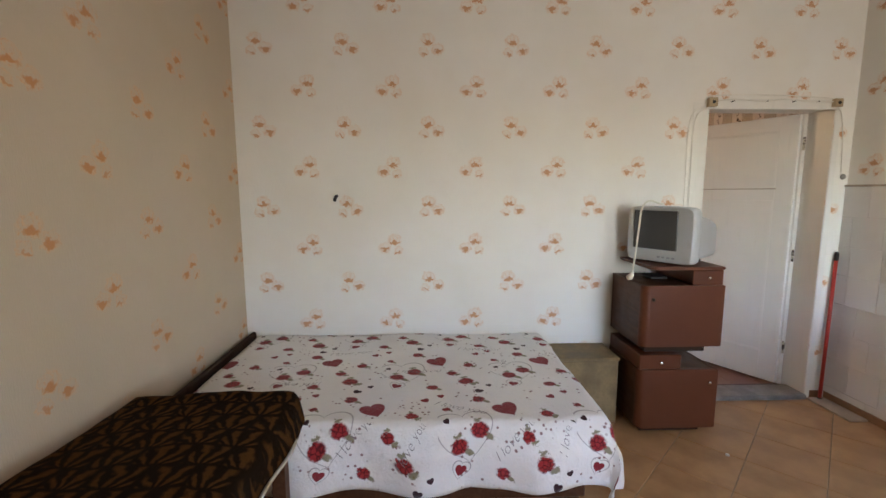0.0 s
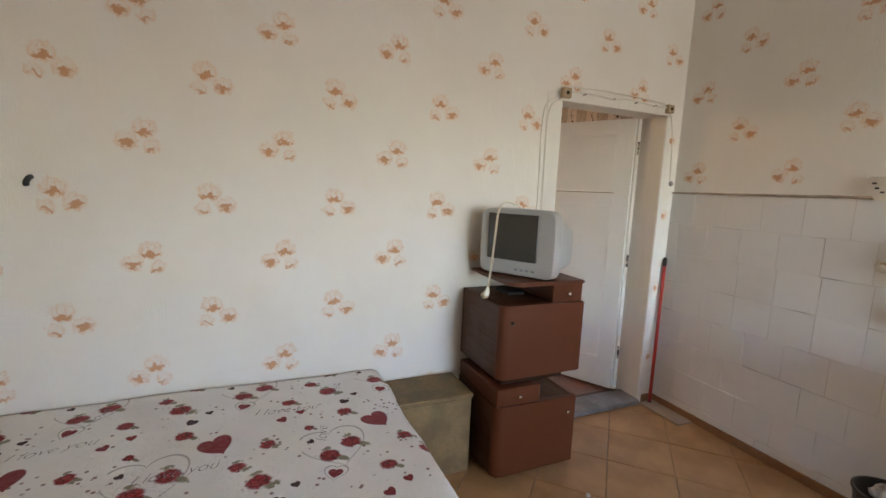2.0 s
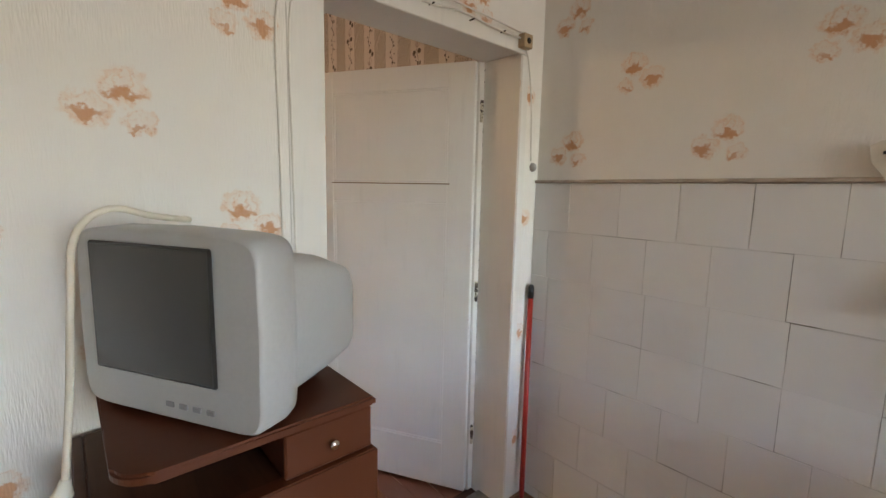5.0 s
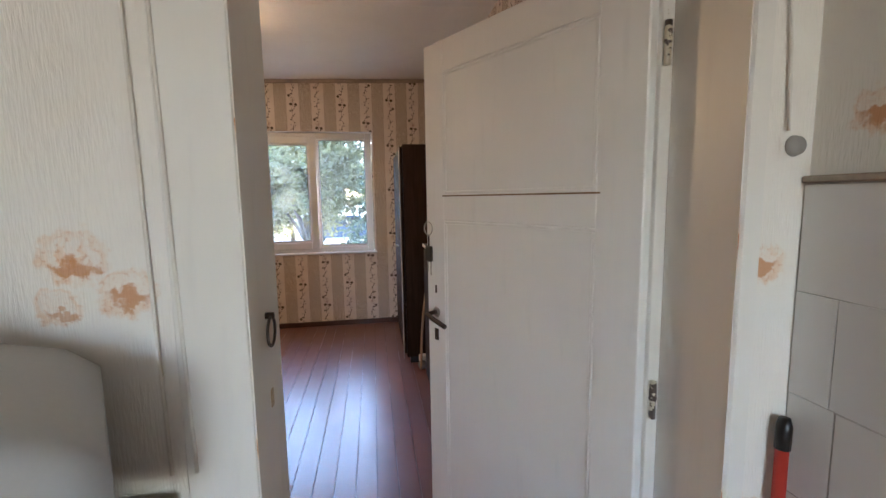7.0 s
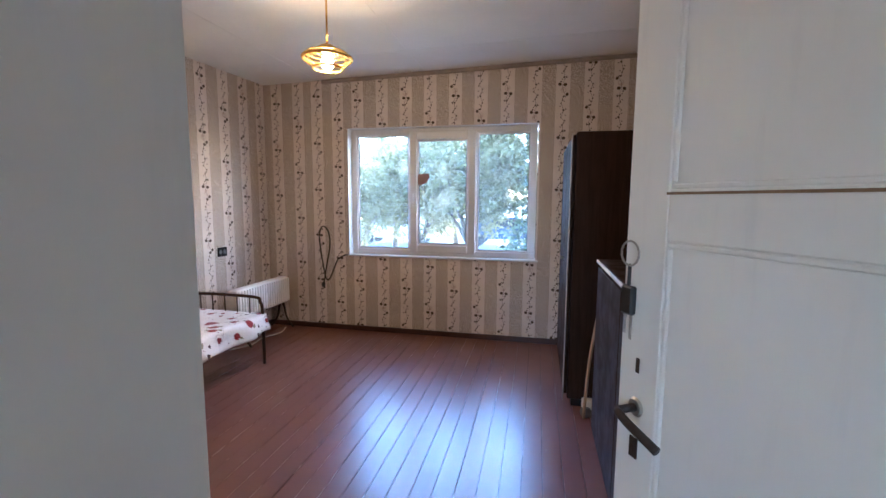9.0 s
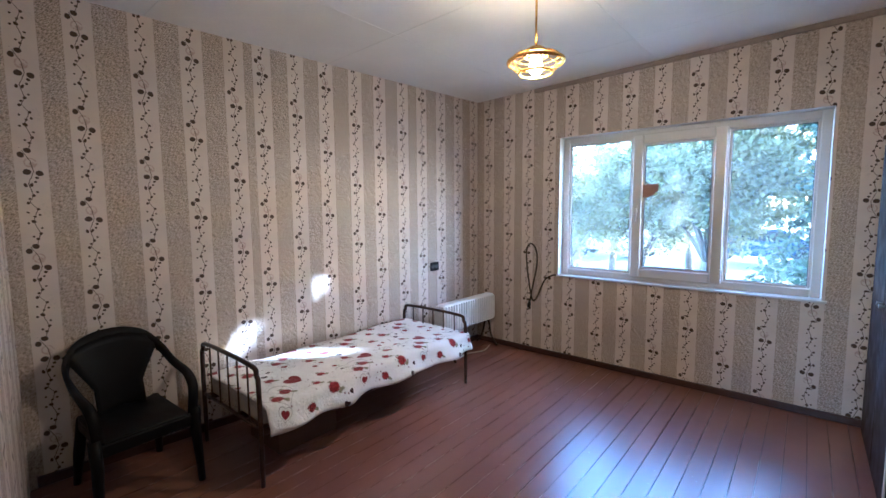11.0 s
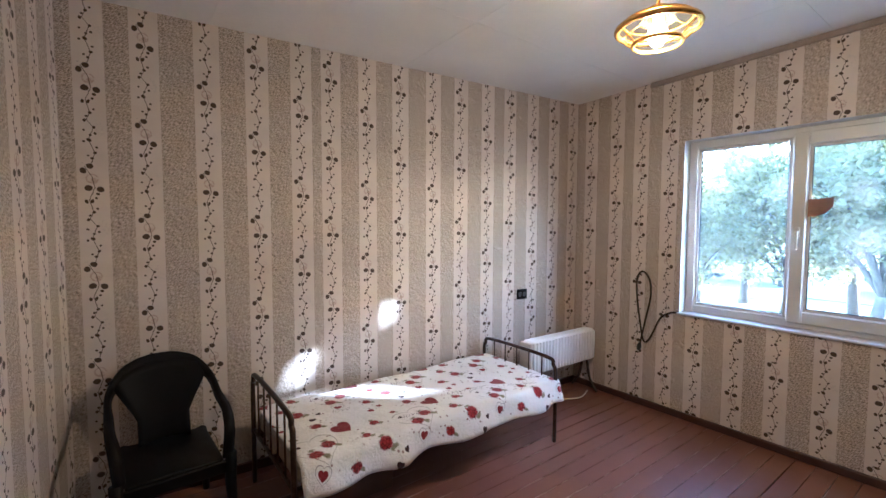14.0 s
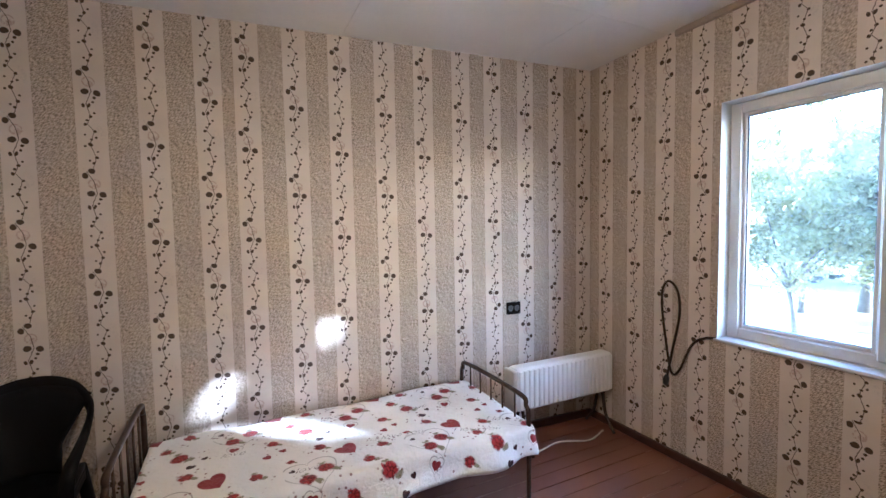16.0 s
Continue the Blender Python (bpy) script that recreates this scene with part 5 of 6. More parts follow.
bed_end(SY0_, 0.675, 0.33)
bed_end(SY1_, 0.60, 0.33)
part("side_rail", boxes(((SX1 - 0.035, SY0_ + 0.015, 0.285), (SX1 - 0.005, SY1_ - 0.015, 0.325)), bevel=0.003), BED_METAL, cot)
part("side_rail", boxes(((SX0 + 0.005, SY0_ + 0.015, 0.285), (SX0 + 0.035, SY1_ - 0.015, 0.325)), bevel=0.003), BED_METAL, cot)
part("mattress", boxes(((SX0 + 0.02, SY0_ + 0.02, 0.327), (SX1 - 0.015, SY1_ - 0.02, 0.44)), bevel=0.04, seg=3), plain("striped ticking", (0.40, 0.36, 0.33), 0.9), cot)
cover = thing("bedcover", "white cover printed with red hearts and roses on the iron bed", "bedspread")
part_cloth = draped("cloth", (0.0, SY1_ + 0.02 - (SY0_ + 0.025), 0.0, SX1 - SX0 - 0.0), 0.155, 0.0, cover, CLOTH, 0.455, 0.020, 21.0, (84, 46), 0.06)
# laid along the wall: the cloth's length runs north, its free edge hangs to the east
part_cloth.matrix_basis = Matrix.Translation((SX1 + 0.012, SY0_ + 0.025, 0)) @ Matrix(((0, -1, 0, 0), (1, 0, 0, 0), (0, 0, 1, 0), (0, 0, 0, 1)))
for x, y, turn in ((1.62, 4.75, 85), (1.45, 5.25, 100), (1.80, 5.45, 80), (1.55, 5.75, 95), (1.90, 5.85, 70), (1.38, 4.7, 90), (1.92, 5.05, 85), (1.85, 6.08, 60)):
    words(part_cloth, "love" if turn > 80 else "I love you", 0.065, x, y, 0.46, turn, INK)
crate = thing("storage_crate", "brown box pushed under the iron bed", "box")
part("body", boxes(((1.42, 4.62, 0.0), (1.80, 5.05, 0.20)), bevel=0.01, seg=2), plain("dull brown crate", (0.10, 0.052, 0.034), 0.6), crate)

# plastic armchair facing east
ch = thing("plastic_armchair", "black moulded plastic armchair in the dark corner", "chair")
CH = pose(1.44, 3.968, 0, 0, 0, 3) @ Matrix.Diagonal((1.0, 0.88, 0.965, 1.0))



def shell_strip(name, rows, thick, mat, parent):
    """A smooth moulded sheet through rows of points, given a thickness."""
    bm = bmesh.new()
    g = [[bm.verts.new(p) for p in row] for row in rows]
    for a, b in zip(g, g[1:]):
        for i in range(len(a) - 1):
            bm.faces.new((a[i], a[i + 1], b[i + 1], b[i]))
    ob = part(name, bm, mat, parent, smooth=True)
    k = ob.modifiers.new("thickness", "SOLIDIFY")
    k.thickness, k.offset = thick, 0
    return ob


# the arch runs up one arm, over the head of the back and down the other arm
path = bent([(0.235, -0.27, 0.42), (0.225, -0.285, 0.56), (0.12, -0.295, 0.625), (-0.05, -0.29, 0.66), (-0.20, -0.27, 0.74), (-0.265, -0.20, 0.825), (-0.295, -0.10, 0.865),
             (-0.30, 0.0, 0.875), (-0.295, 0.10, 0.865), (-0.265, 0.20, 0.825), (-0.20, 0.27, 0.74), (-0.05, 0.29, 0.66), (0.12, 0.295, 0.625), (0.225, 0.285, 0.56),
             (0.235, 0.27, 0.42)], 5)
arch = []
for q in path:
    up = min(1.0, max(0.0, (q.z - 0.60) / 0.20))
    inward = Vector((0.0, -math.copysign(1, q.y) if abs(q.y) > 0.02 else 0.0, 0)) * 0.055 * (1 - up)
    down = Vector((0.02, 0, -0.085)) * up
    arch.append([q, q + (inward + down) * 0.5 + Vector((0, 0, 0.006)), q + inward + down])
shell_strip("arch", arch, 0.014, CHAIR_BLACK, ch)
panel = []
for j in range(11):
    t = j / 10
    panel.append([Vector((-0.195 - 0.09 * t + 0.05 * sx * sx, 0.165 * sx * (0.80 + 0.80 * max(0.0, t - 0.42) / 0.58), 0.40 + 0.43 * t - 0.06 * t * sx * sx)) for sx in np.linspace(-1, 1, 13)])
shell_strip("backrest", panel, 0.012, CHAIR_BLACK, ch)
bm = boxes(((-0.21, -0.225, 0.395), (0.235, 0.225, 0.42)), bevel=0.012, seg=3)
part("seat", bm, CHAIR_BLACK, ch, smooth=True)
for sgn in (-1, 1):
    part("leg", tube(bmesh.new(), [(0.23, 0.262 * sgn, 0.44), (0.235, 0.255 * sgn, 0.30), (0.255, 0.268 * sgn, 0.0)], [0.030, 0.030, 0.020], 10), CHAIR_BLACK, ch, smooth=True)
    part("leg", tube(bmesh.new(), [(-0.20, 0.20 * sgn, 0.41), (-0.24, 0.22 * sgn, 0.2), (-0.275, 0.235 * sgn, 0.0)], [0.030, 0.030, 0.020], 10), CHAIR_BLACK, ch, smooth=True)
    part("side_rail", boxes(((-0.21, 0.215 * sgn - 0.01, 0.345), (0.23, 0.215 * sgn + 0.01, 0.40)), bevel=0.005), CHAIR_BLACK, ch)
part("front_rail", boxes(((0.222, -0.24, 0.34), (0.242, 0.24, 0.405)), bevel=0.006), CHAIR_BLACK, ch)
for o in list(ch.children):
    o.matrix_basis = CH @ o.matrix_basis

# white ribbed heater in the corner
heat = thing("electric_heater", "white ribbed electric heater on dark feet in the corner", "heater")
HM = Matrix.Translation((1.53, 6.925, 0.0)) @ Matrix.Rotation(radians(-1), 4, "Z")
part("body", boxes(((-0.06, -0.43, 0.29), (0.06, 0.43, 0.585)), bevel=0.03, seg=3), HEATER, heat)
for i in range(21):
    y = -0.40 + i * 0.04
    part("rib", boxes(((0.052, y - 0.013, 0.31), (0.071, y + 0.013, 0.57)), bevel=0.006, seg=2), HEATER, heat)
part("end_cap", boxes(((-0.062, -0.452, 0.30), (0.062, -0.425, 0.575)), bevel=0.010, seg=2), plain("pale grey cap", (0.56, 0.52, 0.48), 0.5), heat, "grey end cap with the dial")
for y in (-0.36, 0.36):
    part("foot", tube(bmesh.new(), bent([(-0.14, y, 0.012), (-0.06, y, 0.12), (-0.02, y, 0.29), (0.02, y, 0.29), (0.06, y, 0.12), (0.14, y, 0.012)]), 0.011, 8), RUST, heat, smooth=True)
for o in list(heat.children):
    o.matrix_basis = HM @ o.matrix_basis
hc = thing("heater_cable", "pale cable lying behind the heater", "cable")
part("cord", tube(bmesh.new(), bent([(1.50, 6.45, 0.012), (1.62, 6.62, 0.02), (1.58, 6.85, 0.012), (1.66, 7.05, 0.012), (1.60, 7.25, 0.012)]), 0.006, 6), CABLE, hc, smooth=True)

ws = thing("wall_outlet", "black square wall outlet on the striped paper", "socket")
OUT = pose(west_x(6.68), 6.68, 0.93, 0, 0, -math.degrees(math.atan(0.079)))
part("plate", boxes(((0.0, -0.058, -0.045), (0.012, 0.058, 0.045)), bevel=0.003), CHAIR_BLACK, ws).matrix_basis = OUT
for k in (-0.026, 0.026):
    part("slot", lathe(bmesh.new(), [(0.0, 0.001), (0.015, 0.001), (0.019, 0.004), (0.022, 0.0)], seg=16), plain("grey insert", (0.06, 0.06, 0.06), 0.4), ws).matrix_basis = OUT @ pose(0.012, k, 0, 0, 90)

cord = thing("hanging_cord", "dark cord looped on the wall beside the window", "cable")
part("cord", tube(bmesh.new(), bent([(2.335, NY2 - 0.012, 0.855), (2.27, NY2 - 0.012, 0.84), (2.19, NY2 - 0.012, 0.78), (2.11, NY2 - 0.012, 0.60), (2.06, NY2 - 0.012, 0.56),
                                    (2.03, NY2 - 0.012, 0.66), (1.985, NY2 - 0.012, 0.95), (1.985, NY2 - 0.012, 1.10), (2.03, NY2 - 0.012, 1.16), (2.09, NY2 - 0.012, 1.10),
                                    (2.105, NY2 - 0.012, 0.95), (2.06, NY2 - 0.012, 0.72), (2.025, NY2 - 0.014, 0.53)]), 0.0075, 8), RUST, cord, smooth=True)
part("plug", tube(bmesh.new(), [(2.026, NY2 - 0.018, 0.54), (2.022, NY2 - 0.02, 0.515), (2.02, NY2 - 0.02, 0.48)], [0.010, 0.020, 0.017], 10), BLACK, cord, smooth=True)

# pendant lamp
LX, LY = 3.105, 5.44
lamp = thing("pendant_lamp", "gilded pendant lamp with a lit bulb on a thin rod", "lamp")
part("rod", tube(bmesh.new(), [(LX, LY, 2.36), (LX, LY, ceil_z(LX))], 0.006, 8), BRASS, lamp, smooth=True)
part("canopy", lathe(bmesh.new(), [(0.0, -0.045), (0.012, -0.045), (0.045, -0.012), (0.05, 0.0)], (LX, LY, ceil_z(LX)), 20), BRASS, lamp, smooth=True)
part("cap", lathe(bmesh.new(), [(0.0, 0.075), (0.028, 0.075), (0.050, 0.062), (0.056, 0.03), (0.062, 0.02)], (LX, LY, 2.295), 24), BRASS, lamp, smooth=True)
tor = bmesh.new()
for r, z, k in ((0.142, 2.292, 0.011), (0.118, 2.318, 0.005), (0.085, 2.236, 0.008)):
    tube(tor, [(LX + r * math.cos(a * math.tau / 40), LY + r * math.sin(a * math.tau / 40), z) for a in range(40)], k, 8, True)
part("rim", tor, BRASS, lamp, "gilded rings", True)
for i in range(6):
    a = i * math.tau / 6
    part("strut", tube(bmesh.new(), bent([(LX + 0.055 * math.cos(a), LY + 0.055 * math.sin(a), 2.335), (LX + 0.14 * math.cos(a), LY + 0.14 * math.sin(a), 2.294),
                                         (LX + 0.085 * math.cos(a), LY + 0.085 * math.sin(a), 2.236)]), 0.0032, 6), BRASS, lamp, smooth=True)
bm = bmesh.new()
bmesh.ops.create_uvsphere(bm, u_segments=20, v_segments=12, radius=0.034, matrix=Matrix.Translation((LX, LY, 2.268)) @ Matrix.Diagonal((1, 1, 1.3, 1)))
part("bulb", bm, BULB, lamp, "lit clear bulb", True)
pl = bpy.data.lights.new("bulb_light", "POINT")
pl.energy, pl.color, pl.shadow_soft_size = 1.5, (1.0, 0.62, 0.27), 0.05
lo = new("bulb_light", pl)
lo.location = (LX, LY, 2.205)

# wardrobe, sideboard and the things between them
wd = thing("wardrobe", "tall dark polished wardrobe against the east wall", "wardrobe")
part("carcass", boxes(((4.60, 6.02, 0.06), (EX2 - 0.01, 7.12, 1.915)), bevel=0.004), BLACKWOOD, wd)
part("plinth", boxes(((4.63, 6.04, 0.0), (EX2 - 0.02, 7.10, 0.06)), bevel=0.002), BLACK, wd)
for y0, y1 in ((6.035, 6.565), (6.575, 7.105)):
    d = part("door", boxes(((4.575, y0, 0.09), (4.597, y1, 1.895)), bevel=0.004), BLACKWOOD, wd)
    part("knob", tube(bmesh.new(), [(4.575, y1 - 0.04 if y0 < 6.3 else y0 + 0.04, 1.0), (4.55, y1 - 0.04 if y0 < 6.3 else y0 + 0.04, 1.0)], [0.006, 0.012], 10), STEEL, d)
part("edge_strip", boxes(((4.566, 6.012, 0.05), (4.574, 6.034, 1.905)), bevel=0.002), plain("worn pale edge", (0.46, 0.42, 0.38), 0.5, 0, 0.3), wd, "worn pale edge strip")
sb = thing("sideboard", "dark polished sideboard with a pale top edge", "sideboard")
part("carcass", boxes(((4.735, 4.15, 0.05), (EX2 - 0.01, 5.64, 1.085)), bevel=0.004), BLACKWOOD, sb)
part("top", boxes(((4.72, 4.13, 1.087), (EX2 - 0.01, 5.66, 1.112)), bevel=0.004), BLACKWOOD, sb)
part("edge_strip", boxes(((4.712, 4.13, 1.090), (4.7195, 5.66, 1.110)), bevel=0.002), plain("pale worn edge", (0.68, 0.64, 0.60), 0.45, 0, 0.25), sb, "pale top edge")
part("plinth", boxes(((4.77, 4.2, 0), (EX2 - 0.02, 5.60, 0.05)), bevel=0.002), BLACK, sb)
for y0, y1 in ((4.17, 4.895), (4.905, 5.62)):
    d = part("door", boxes(((4.716, y0, 0.08), (4.734, y1, 1.07)), bevel=0.003), BLACKWOOD, sb)
    part("keyhole", boxes(((4.713, (y0 + y1) / 2 - 0.006, 0.80), (4.7155, (y0 + y1) / 2 + 0.006, 0.83)), bevel=0.001), RUST, d)
stick = thing("walking_stick", "worn brown stick leaning on the sideboard", "stick")
part("shaft", tube(bmesh.new(), bent([(4.70, 5.86, 0.005), (4.72, 5.85, 0.4), (4.765, 5.80, 0.8), (4.80, 5.745, 0.93)]), 0.010, 8), RAW_WOOD, stick, smooth=True)
board = thing("pale_board", "narrow pale board standing beside the sideboard", "board")
part("board", boxes(((4.76, 5.70, 0.0), (5.1, 5.722, 0.42)), bevel=0.004), PAPERCARD, board)
trol = thing("roller_trolley", "small grey roller trolley on the floor by the wardrobe", "trolley")
part("body", boxes(((4.69, 5.885, 0.045), (4.86, 5.945, 0.12)), bevel=0.015, seg=2), PAPERCARD, trol)
for x in (4.715, 4.80):
    part("wheel", tube(bmesh.new(), [(x, 5.87, 0.04), (x, 5.885, 0.04)], 0.038, 16), plain("grey rubber", (0.25, 0.24, 0.23), 0.6), trol, smooth=True)

# ---- outside ----
GZ = -0.75
n_ = Nodes("yard grass")
c_ = n_.mix(n_.ramp(n_.noise(0.5, 5), 0.35, 0.65), (0.10, 0.105, 0.05), (0.21, 0.195, 0.13))
GRASS = n_.done(n_.mix(n_.ramp(n_.noise(6, 4), 0.4, 0.7, 0, 0.6), c_, (0.07, 0.09, 0.03)), 0.9)
structure("ground", boxes(((-250, -250, GZ - 0.3), (250, 250, GZ))), GRASS, "dry grass yard round the house", "ground")
structure("road", boxes(((-120, 21.0, GZ), (120, 31.0, GZ + 0.02))), plain("pale dusty asphalt", (0.17, 0.165, 0.16), 0.9, 0, 0.15, 0.7, 30, 0.2), "pale dusty street beyond the trees", "road")
LEAF_A = leaf_mat("broad leaves", (0.165, 0.148, 0.068), (0.300, 0.265, 0.135))
LEAF_B = leaf_mat("blue spruce needles", (0.085, 0.115, 0.085), (0.185, 0.215, 0.165))
BARK = plain("grey brown bark", (0.12, 0.09, 0.07), 0.9, 0, 0.3, 8, 40, 0.6)
rng = random.Random(5)
SHAFTS = [(Vector((1.130, 4.745, 0.60)), 0.090), (Vector((1.52, 5.16, 0.46)), 0.115), (Vector((1.175, 5.31, 0.865)), 0.088)]


def in_sun(p, size=0.05):
    """True where leaves are left out so that sun reaches the SHAFTS points."""
    for q, r in SHAFTS:
        d = p - q
        k = d.dot(-SUN_DIR)
        if k > 0 and (d + SUN_DIR * k).length < r + 0.35 * size:
            return True
    return False


def leaf_quads(verts, faces, p, size, r):
    d = Vector((r.gauss(0, 1), r.gauss(0, 1), r.gauss(0, 1) + 0.4)).normalized()
    e = d.orthogonal().normalized()
    e = (e * math.cos(a := r.random() * 6.28) + d.cross(e) * math.sin(a)).normalized()
    f = d.cross(e)
    i = len(verts)
    verts += [p - e * size, p + f * size * 0.5, p + e * size, p - f * size * 0.5]
    faces.append((i, i + 1, i + 2, i + 3))


def crown_mesh(verts, faces, mat, parent):
    me = bpy.data.meshes.new("crown")
    me.from_pydata([tuple(v) for v in verts], [], faces)
    me.materials.append(mat)
    ob = new("crown", me)
    ob.parent = parent
    return ob


def broad_tree(x, y, height, spread, seed, clumps=90, lean=0.0, leaf=0.05, per=80, low=0.30, girth=1.0):
    r = random.Random(seed)
    t = thing("tree", "leafy broad-leaved yard tree with a forked trunk, in view or added as a sun screen", "tree", "yard trees")
    bm = bmesh.new()
    fork = Vector((x + lean * 0.3, y, GZ + height * low))
    tube(bm, [(x, y, GZ - 0.1), (x + lean * 0.12, y, GZ + height * low * 0.5), fork], [0.13 * girth, 0.10 * girth, 0.085 * girth], 9)
    limbs = []
    for i in range(7):
        a = i * math.tau / 7 + r.uniform(-0.4, 0.4)
        end = fork + Vector((math.cos(a) * spread * r.uniform(0.5, 0.95), math.sin(a) * spread * r.uniform(0.5, 0.95), height * r.uniform(0.22, 0.6)))
        mid = fork.lerp(end, 0.5) + Vector((r.uniform(-0.2, 0.2), r.uniform(-0.2, 0.2), 0.15))
        pts = bent([fork, mid, end], 4)
        tube(bm, pts, [0.06 * girth * (1 - 0.85 * k / (len(pts) - 1)) for k in range(len(pts))], 6)
        limbs.append(pts)
    part("trunk", bm, BARK, t, smooth=True)
    verts, faces = [], []
    for _ in range(clumps):
        pts = r.choice(limbs)
        q = pts[r.randrange(len(pts) // 3, len(pts))]
        c = q + Vector((r.gauss(0, 0.32), r.gauss(0, 0.32), r.gauss(0.05, 0.28))) * spread * 0.5
        rad = r.uniform(0.16, 0.42)
        for _ in range(per):
            p = c + Vector((r.gauss(0, 1), r.gauss(0, 1), r.gauss(0, 0.7))) * rad * 0.55
            if not in_sun(p, leaf):
                leaf_quads(verts, faces, p, leaf * r.uniform(0.6, 1.2), r)
    crown_mesh(verts, faces, LEAF_A, t)
    return t


def spruce(x, y, height, base, seed, tiers=22, leaf=0.075):
    r = random.Random(seed)
    t = thing("spruce", "tall blue spruce with drooping boughs", "tree", "spruces")
    bm = bmesh.new()
    tube(bm, [(x, y, GZ - 0.1), (x, y, GZ + height * 0.5), (x, y, GZ + height)], [0.16, 0.10, 0.02], 8)
    verts, faces = [], []
    for k in range(tiers):
        f = k / tiers
        z = GZ + 0.5 + (height - 0.5) * f
        reach = base * (1 - f) ** 0.85
        for i in range(max(5, int(11 * (1 - f)) + 3)):
            a = r.random() * math.tau
            L = reach * r.uniform(0.7, 1.08)
            d = Vector((math.cos(a), math.sin(a), 0))
            tip = Vector((x, y, z)) + d * L + Vector((0, 0, -0.22 * L))
            tube(bm, [(x, y, z), tuple(tip)], [0.02, 0.005], 4)
            for _ in range(int(34 * L) + 6):
                s = r.random() ** 0.7
                p = Vector((x, y, z)).lerp(tip, s) + Vector((r.gauss(0, 0.10), r.gauss(0, 0.10), r.gauss(-0.07, 0.08)))
                if not in_sun(p, leaf):
                    leaf_quads(verts, faces, p, leaf * r.uniform(0.6, 1.3), r)
    part("trunk", bm, BARK, t, smooth=True)
    crown_mesh(verts, faces, LEAF_B, t)
    return t


broad_tree(0.9, 15.2, 5.2, 1.9, 11, 190, 0.5, 0.06, 90, 0.20, 0.7)
broad_tree(-0.7, 15.0, 4.2, 1.7, 19, 150, -0.5, 0.055, 90, 0.20, 0.45)
broad_tree(-1.6, 17.2, 5.4, 1.8, 37, 110, 0.3, 0.05, 80, 0.3, 0.6)
# low trees out of view, added to cut the light from the north-east
broad_tree(8.0, 12.9, 3.2, 1.3, 41, 110, 0.0, 0.07, 90, 0.08, 0.5)
broad_tree(9.6, 14.2, 3.6, 1.5, 42, 120, 0.0, 0.07, 90, 0.08, 0.5)
broad_tree(11.4, 15.2, 4.0, 1.6, 43, 120, 0.0, 0.08, 90, 0.08, 0.5)
broad_tree(6.9, 17.0, 4.0, 1.6, 44, 110, 0.0, 0.07, 90, 0.08, 0.5)
broad_tree(2.4, 14.4, 6.6, 1.9, 12, 300, 0.5, 0.066, 120, 0.16)
broad_tree(-2.6, 13.8, 5.0, 2.0, 13, 90, -0.3)
broad_tree(-6.5, 15.5, 6.0, 2.6, 14, 110, 0.3)
broad_tree(1.6, 18.0, 5.5, 2.0, 31, 90, -0.4, 0.06)
broad_tree(-0.9, 18.5, 5.8, 2.0, 32, 90, 0.3, 0.06)
# dense unseen trees, added to block the sun except along the SHAFTS
broad_tree(8.7, 14.0, 7.4, 2.4, 17, 320, 0.0, 0.15, 110, 0.30)
broad_tree(10.6, 16.2, 9.0, 2.6, 18, 320, 0.0, 0.16, 110, 0.30)
broad_tree(7.9, 18.4, 10.0, 3.0, 35, 320, 0.0, 0.17, 100, 0.25)
broad_tree(13.0, 19.5, 11.0, 3.2, 36, 320, 0.0, 0.18, 100, 0.25)
broad_tree(9.8, 21.0, 11.0, 3.2, 38, 300, 0.0, 0.18, 100, 0.25)
spruce(5.0, 15.2, 9.0, 1.9, 21, 30, 0.085)
spruce(6.6, 17.2, 9.5, 2.2, 22, 26, 0.085)
for i, (x, y, h) in enumerate(((-16, 36, 9), (-9, 37, 8), (-3, 38, 10), (4, 36.5, 8), (11, 38, 9), (18, 37, 10), (-23, 38, 10))):
    broad_tree(x, y, h, 4.2, 40 + i, 60, 0.2, 0.22, 60)


def parked_car(x, y, colour, label, turn):
    c = thing("parked_car", label, "car", "parked cars")
    paint = plain("car paint " + label.split()[0], colour, 0.25, 0.2, 0.03, 2, 60, 0.0)
    m = pose(x, y, GZ + 0.02, 0, 0, turn)
    bm = bmesh.new()
    prof = [(-2.05, 0.35), (-2.1, 0.75), (-1.45, 0.92), (-0.75, 1.40), (0.65, 1.42), (1.35, 0.95), (2.05, 0.82), (2.1, 0.35)]
    lo = [bm.verts.new((px, -0.82, pz)) for px, pz in prof]
    hi = [bm.verts.new((px, 0.82, pz)) for px, pz in prof]
    bm.faces.new(lo)
    bm.faces.new(hi[::-1])
    for i in range(len(prof)):
        j = (i + 1) % len(prof)
        bm.faces.new((lo[i], hi[i], hi[j], lo[j]))
    bmesh.ops.bevel(bm, geom=bm.edges[:], offset=0.06, segments=2, affect="EDGES")
    objs = [part("body", bm, paint, c, smooth=False)]
    objs.append(part("window", boxes(((-0.62, -0.835, 0.95), (0.58, -0.80, 1.33)), bevel=0.01), SCREEN, c))
    objs.append(part("window", boxes(((-0.62, 0.80, 0.95), (0.58, 0.835, 1.33)), bevel=0.01), SCREEN, c))
    for px in (-1.3, 1.3):
        for py in (-0.80, 0.80):
            objs.append(part("wheel", tube(bmesh.new(), [(px, py - 0.09, 0.31), (px, py + 0.09, 0.31)], 0.31, 18), BLACK, c))
    for o in objs:
        o.matrix_basis = m
    return c


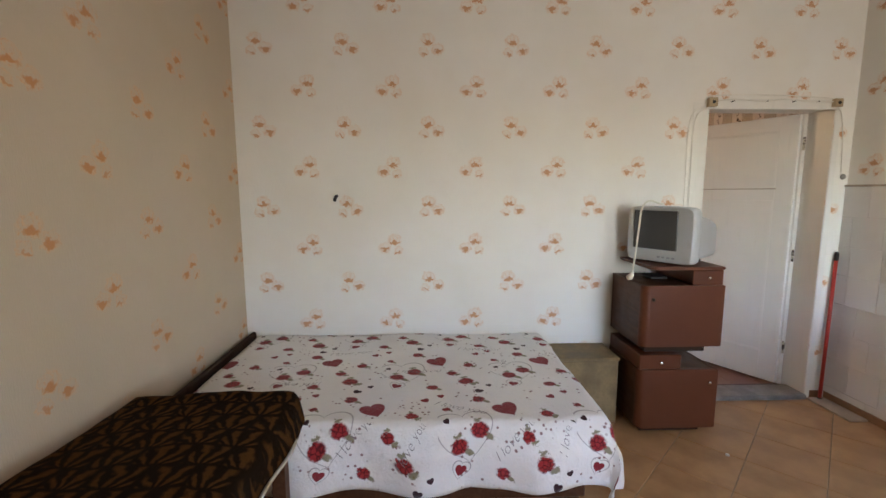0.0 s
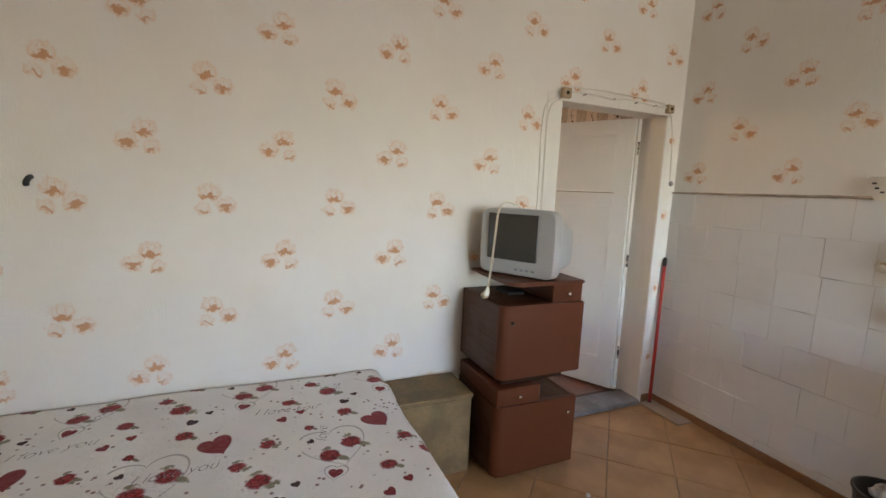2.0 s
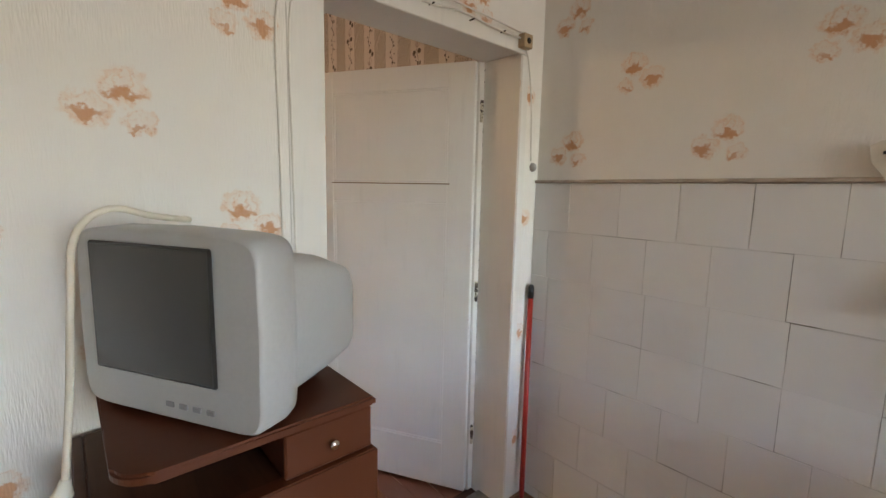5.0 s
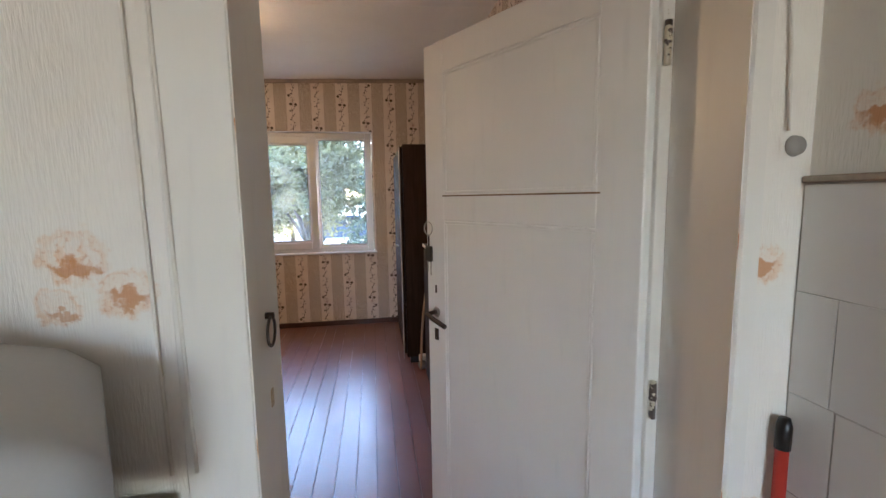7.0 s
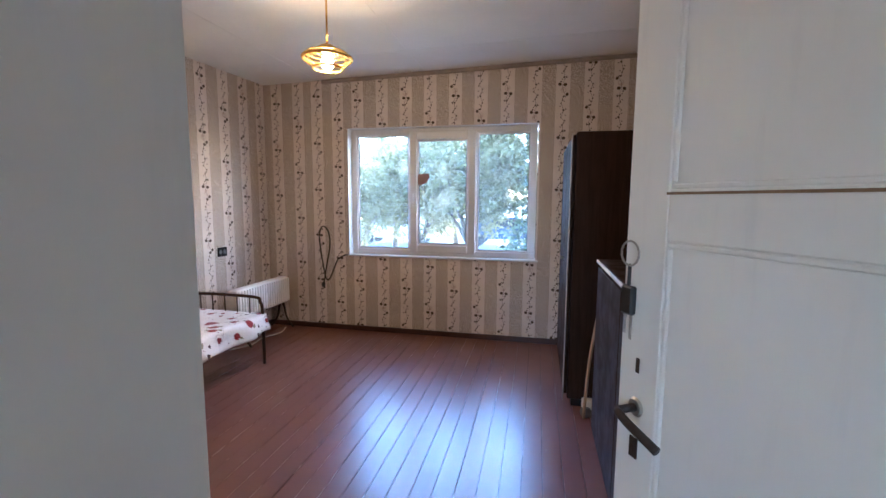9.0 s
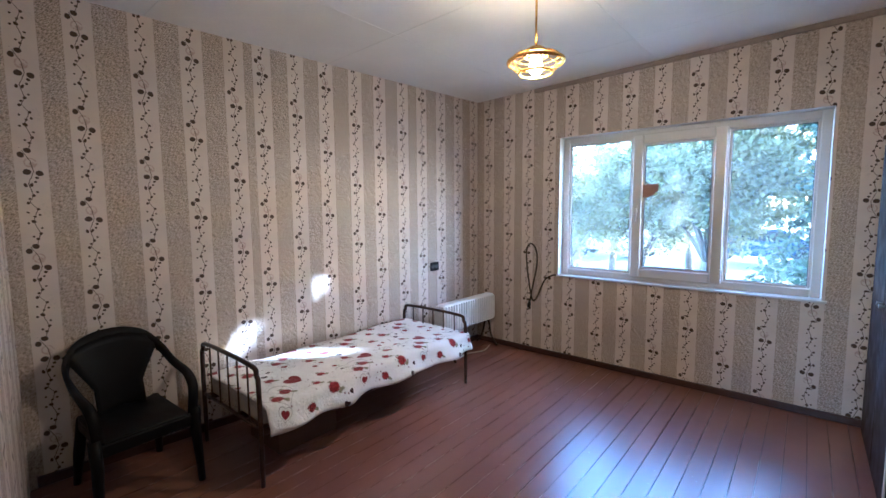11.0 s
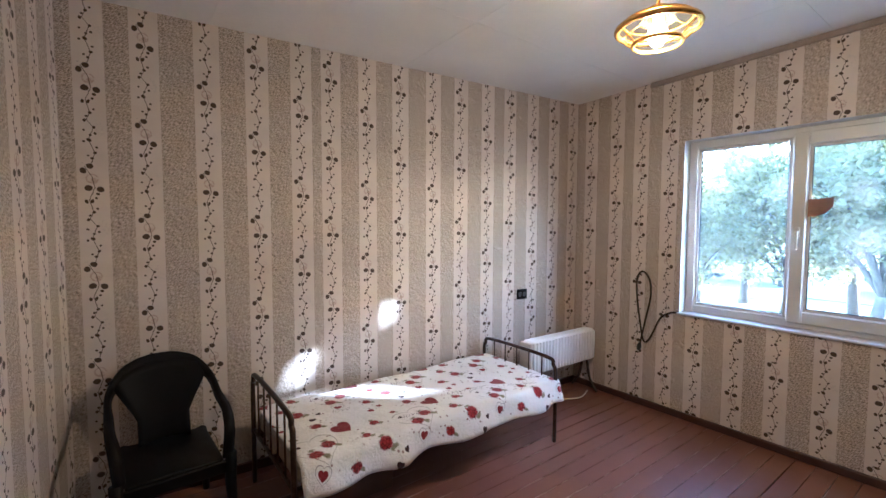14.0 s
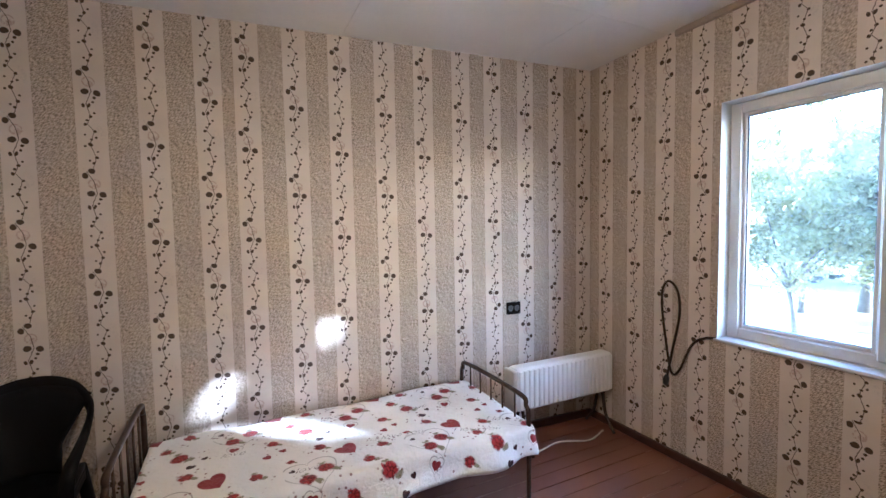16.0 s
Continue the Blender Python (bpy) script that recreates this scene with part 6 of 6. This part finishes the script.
parked_car(-2.6, 24.0, (0.70, 0.71, 0.72), "white parked hatchback on the street", 3)
parked_car(2.9, 24.5, (0.07, 0.10, 0.17), "dark blue parked car on the street", 0)
parked_car(8.4, 23.6, (0.05, 0.16, 0.38), "bright blue parked car on the street", -3)

# ---- tiles and boards, one by one ----


def clip_poly(pts, x0, x1, y0, y1):
    for axis, lim, sgn in ((0, x0, 1), (0, x1, -1), (1, y0, 1), (1, y1, -1)):
        out = []
        for i, p in enumerate(pts):
            q = pts[(i + 1) % len(pts)]
            a, b = (p[axis] - lim) * sgn, (q[axis] - lim) * sgn
            if a >= 0:
                out.append(p)
            if a * b < 0:
                k = a / (a - b)
                out.append((p[0] + (q[0] - p[0]) * k, p[1] + (q[1] - p[1]) * k))
        pts = out
        if len(pts) < 3:
            return []
    return pts


def slab_mesh(name, pts, z0, z1, mat, b=0.003):
    """A flat piece with softened upper edges."""
    cx, cy = sum(p[0] for p in pts) / len(pts), sum(p[1] for p in pts) / len(pts)
    inn = []
    for x, y in pts:
        d = math.hypot(x - cx, y - cy) or 1
        inn.append((x - (x - cx) / d * b, y - (y - cy) / d * b))
    n = len(pts)
    v = [(x, y, z0) for x, y in pts] + [(x, y, z1 - b) for x, y in pts] + [(x, y, z1) for x, y in inn]
    f = [tuple(range(2 * n, 3 * n))]
    for i in range(n):
        j = (i + 1) % n
        f += [(i, j, n + j, n + i), (n + i, n + j, 2 * n + j, 2 * n + i)]
    me = bpy.data.meshes.new(name)
    me.from_pydata(v, [], f)
    me.materials.append(mat)
    return me


T, GAP = 0.336, 0.0035
c45 = math.cos(radians(45))
h = T / 2 - GAP / 2
full = slab_mesh("tile", [(0, -h / c45), (h / c45, 0), (0, h / c45), (-h / c45, 0)], -0.006, 0.0, FLOOR_TILE)
tr = random.Random(3)
for i in range(-30, 31):
    for j in range(-30, 31):
        cx = 4.523 + (i + j + 1) * T * c45
        cy = 2.781 + (i - j) * T * c45
        sq = [(cx, cy - h / c45), (cx + h / c45, cy), (cx, cy + h / c45), (cx - h / c45, cy)]
        p = clip_poly(sq, WX1, EX1, SY1, NY1 - 0.03)
        if len(p) < 3:
            continue
        area = abs(sum(p[k][0] * p[(k + 1) % len(p)][1] - p[(k + 1) % len(p)][0] * p[k][1] for k in range(len(p)))) / 2
        if area < 0.0008:
            continue
        if area > 4 * h * h * 0.999:
            ob = new("tile", full)
            ob.location = (cx, cy, tr.uniform(-0.0008, 0.0004))
        else:
            ob = new("tile", slab_mesh("tile", p, -0.006, 0.0, FLOOR_TILE))
        ob.parent = floor_1

# white wall tiles in courses, each course shifted
structure("tile_bed", boxes(((EX1 - 0.0098, SY1, 0.055), (EX1 - 0.001, NY1 - 0.001, 1.478))), WALL_GROUT, "grey mortar between the wall tiles", "tiles")
starts = (2.826, 2.923, 2.707, 2.912, 2.824, 2.721, 2.83, 2.90)
TY, TZ = 0.2045, 0.1965
for r_, y0 in enumerate(starts):
    z1 = 1.478 - r_ * TZ
    z0 = max(z1 - TZ, 0.057)
    y = y0 + 2 * TY
    while y > SY1 + 0.02:
        a, b = max(y - TY, SY1), min(y, NY1 - 0.002)
        if b - a > 0.02:
            g_ = 0.0009
            dz = tr.uniform(-0.0012, 0.0012)
            me = slab_mesh("tile", [(a + g_, z0 + g_ + dz), (b - g_, z0 + g_ + dz), (b - g_, z1 - g_ + dz), (a + g_, z1 - g_ + dz)], 0.0, 0.0055 + tr.uniform(0, 0.0008), WALL_TILE, 0.0009)
            ob = new("tile", me)
            ob.parent = wall_east_1
            ob.matrix_basis = Matrix.Translation((EX1 - 0.006, 0, 0)) @ Matrix(((0, 0, -1, 0), (1, 0, 0, 0), (0, 1, 0, 0), (0, 0, 0, 1)))
        y -= TY
structure("tile_ledge", boxes(((EX1 - 0.02, SY1, 1.479), (EX1 - 0.0005, NY1 - 0.001, 1.492)), bevel=0.003), plain("grimy plaster ledge", (0.44, 0.37, 0.30), 0.85, 0, 0.25, 9, 40, 0.3),
          "grimy ledge on top of the wall tiles", "trim")

# floor boards of the second room, running north
x, PW = WX2, 0.108
while x < EX2:
    w = min(PW, EX2 - x)
    for a, b in ((SEY + 0.012 if x > DX0 - 0.1 else 3.30, NY2 - 0.001),):
        me = slab_mesh("board", [(x + 0.0018, a + 0.001), (x + w - 0.0018, a + 0.001), (x + w - 0.0018, b - 0.001), (x + 0.0018, b - 0.001)], -0.012, tr.uniform(-0.002, 0.001), BOARDS, 0.004)
        ob = new("board", me)
        ob.parent = floor_2
    x += PW
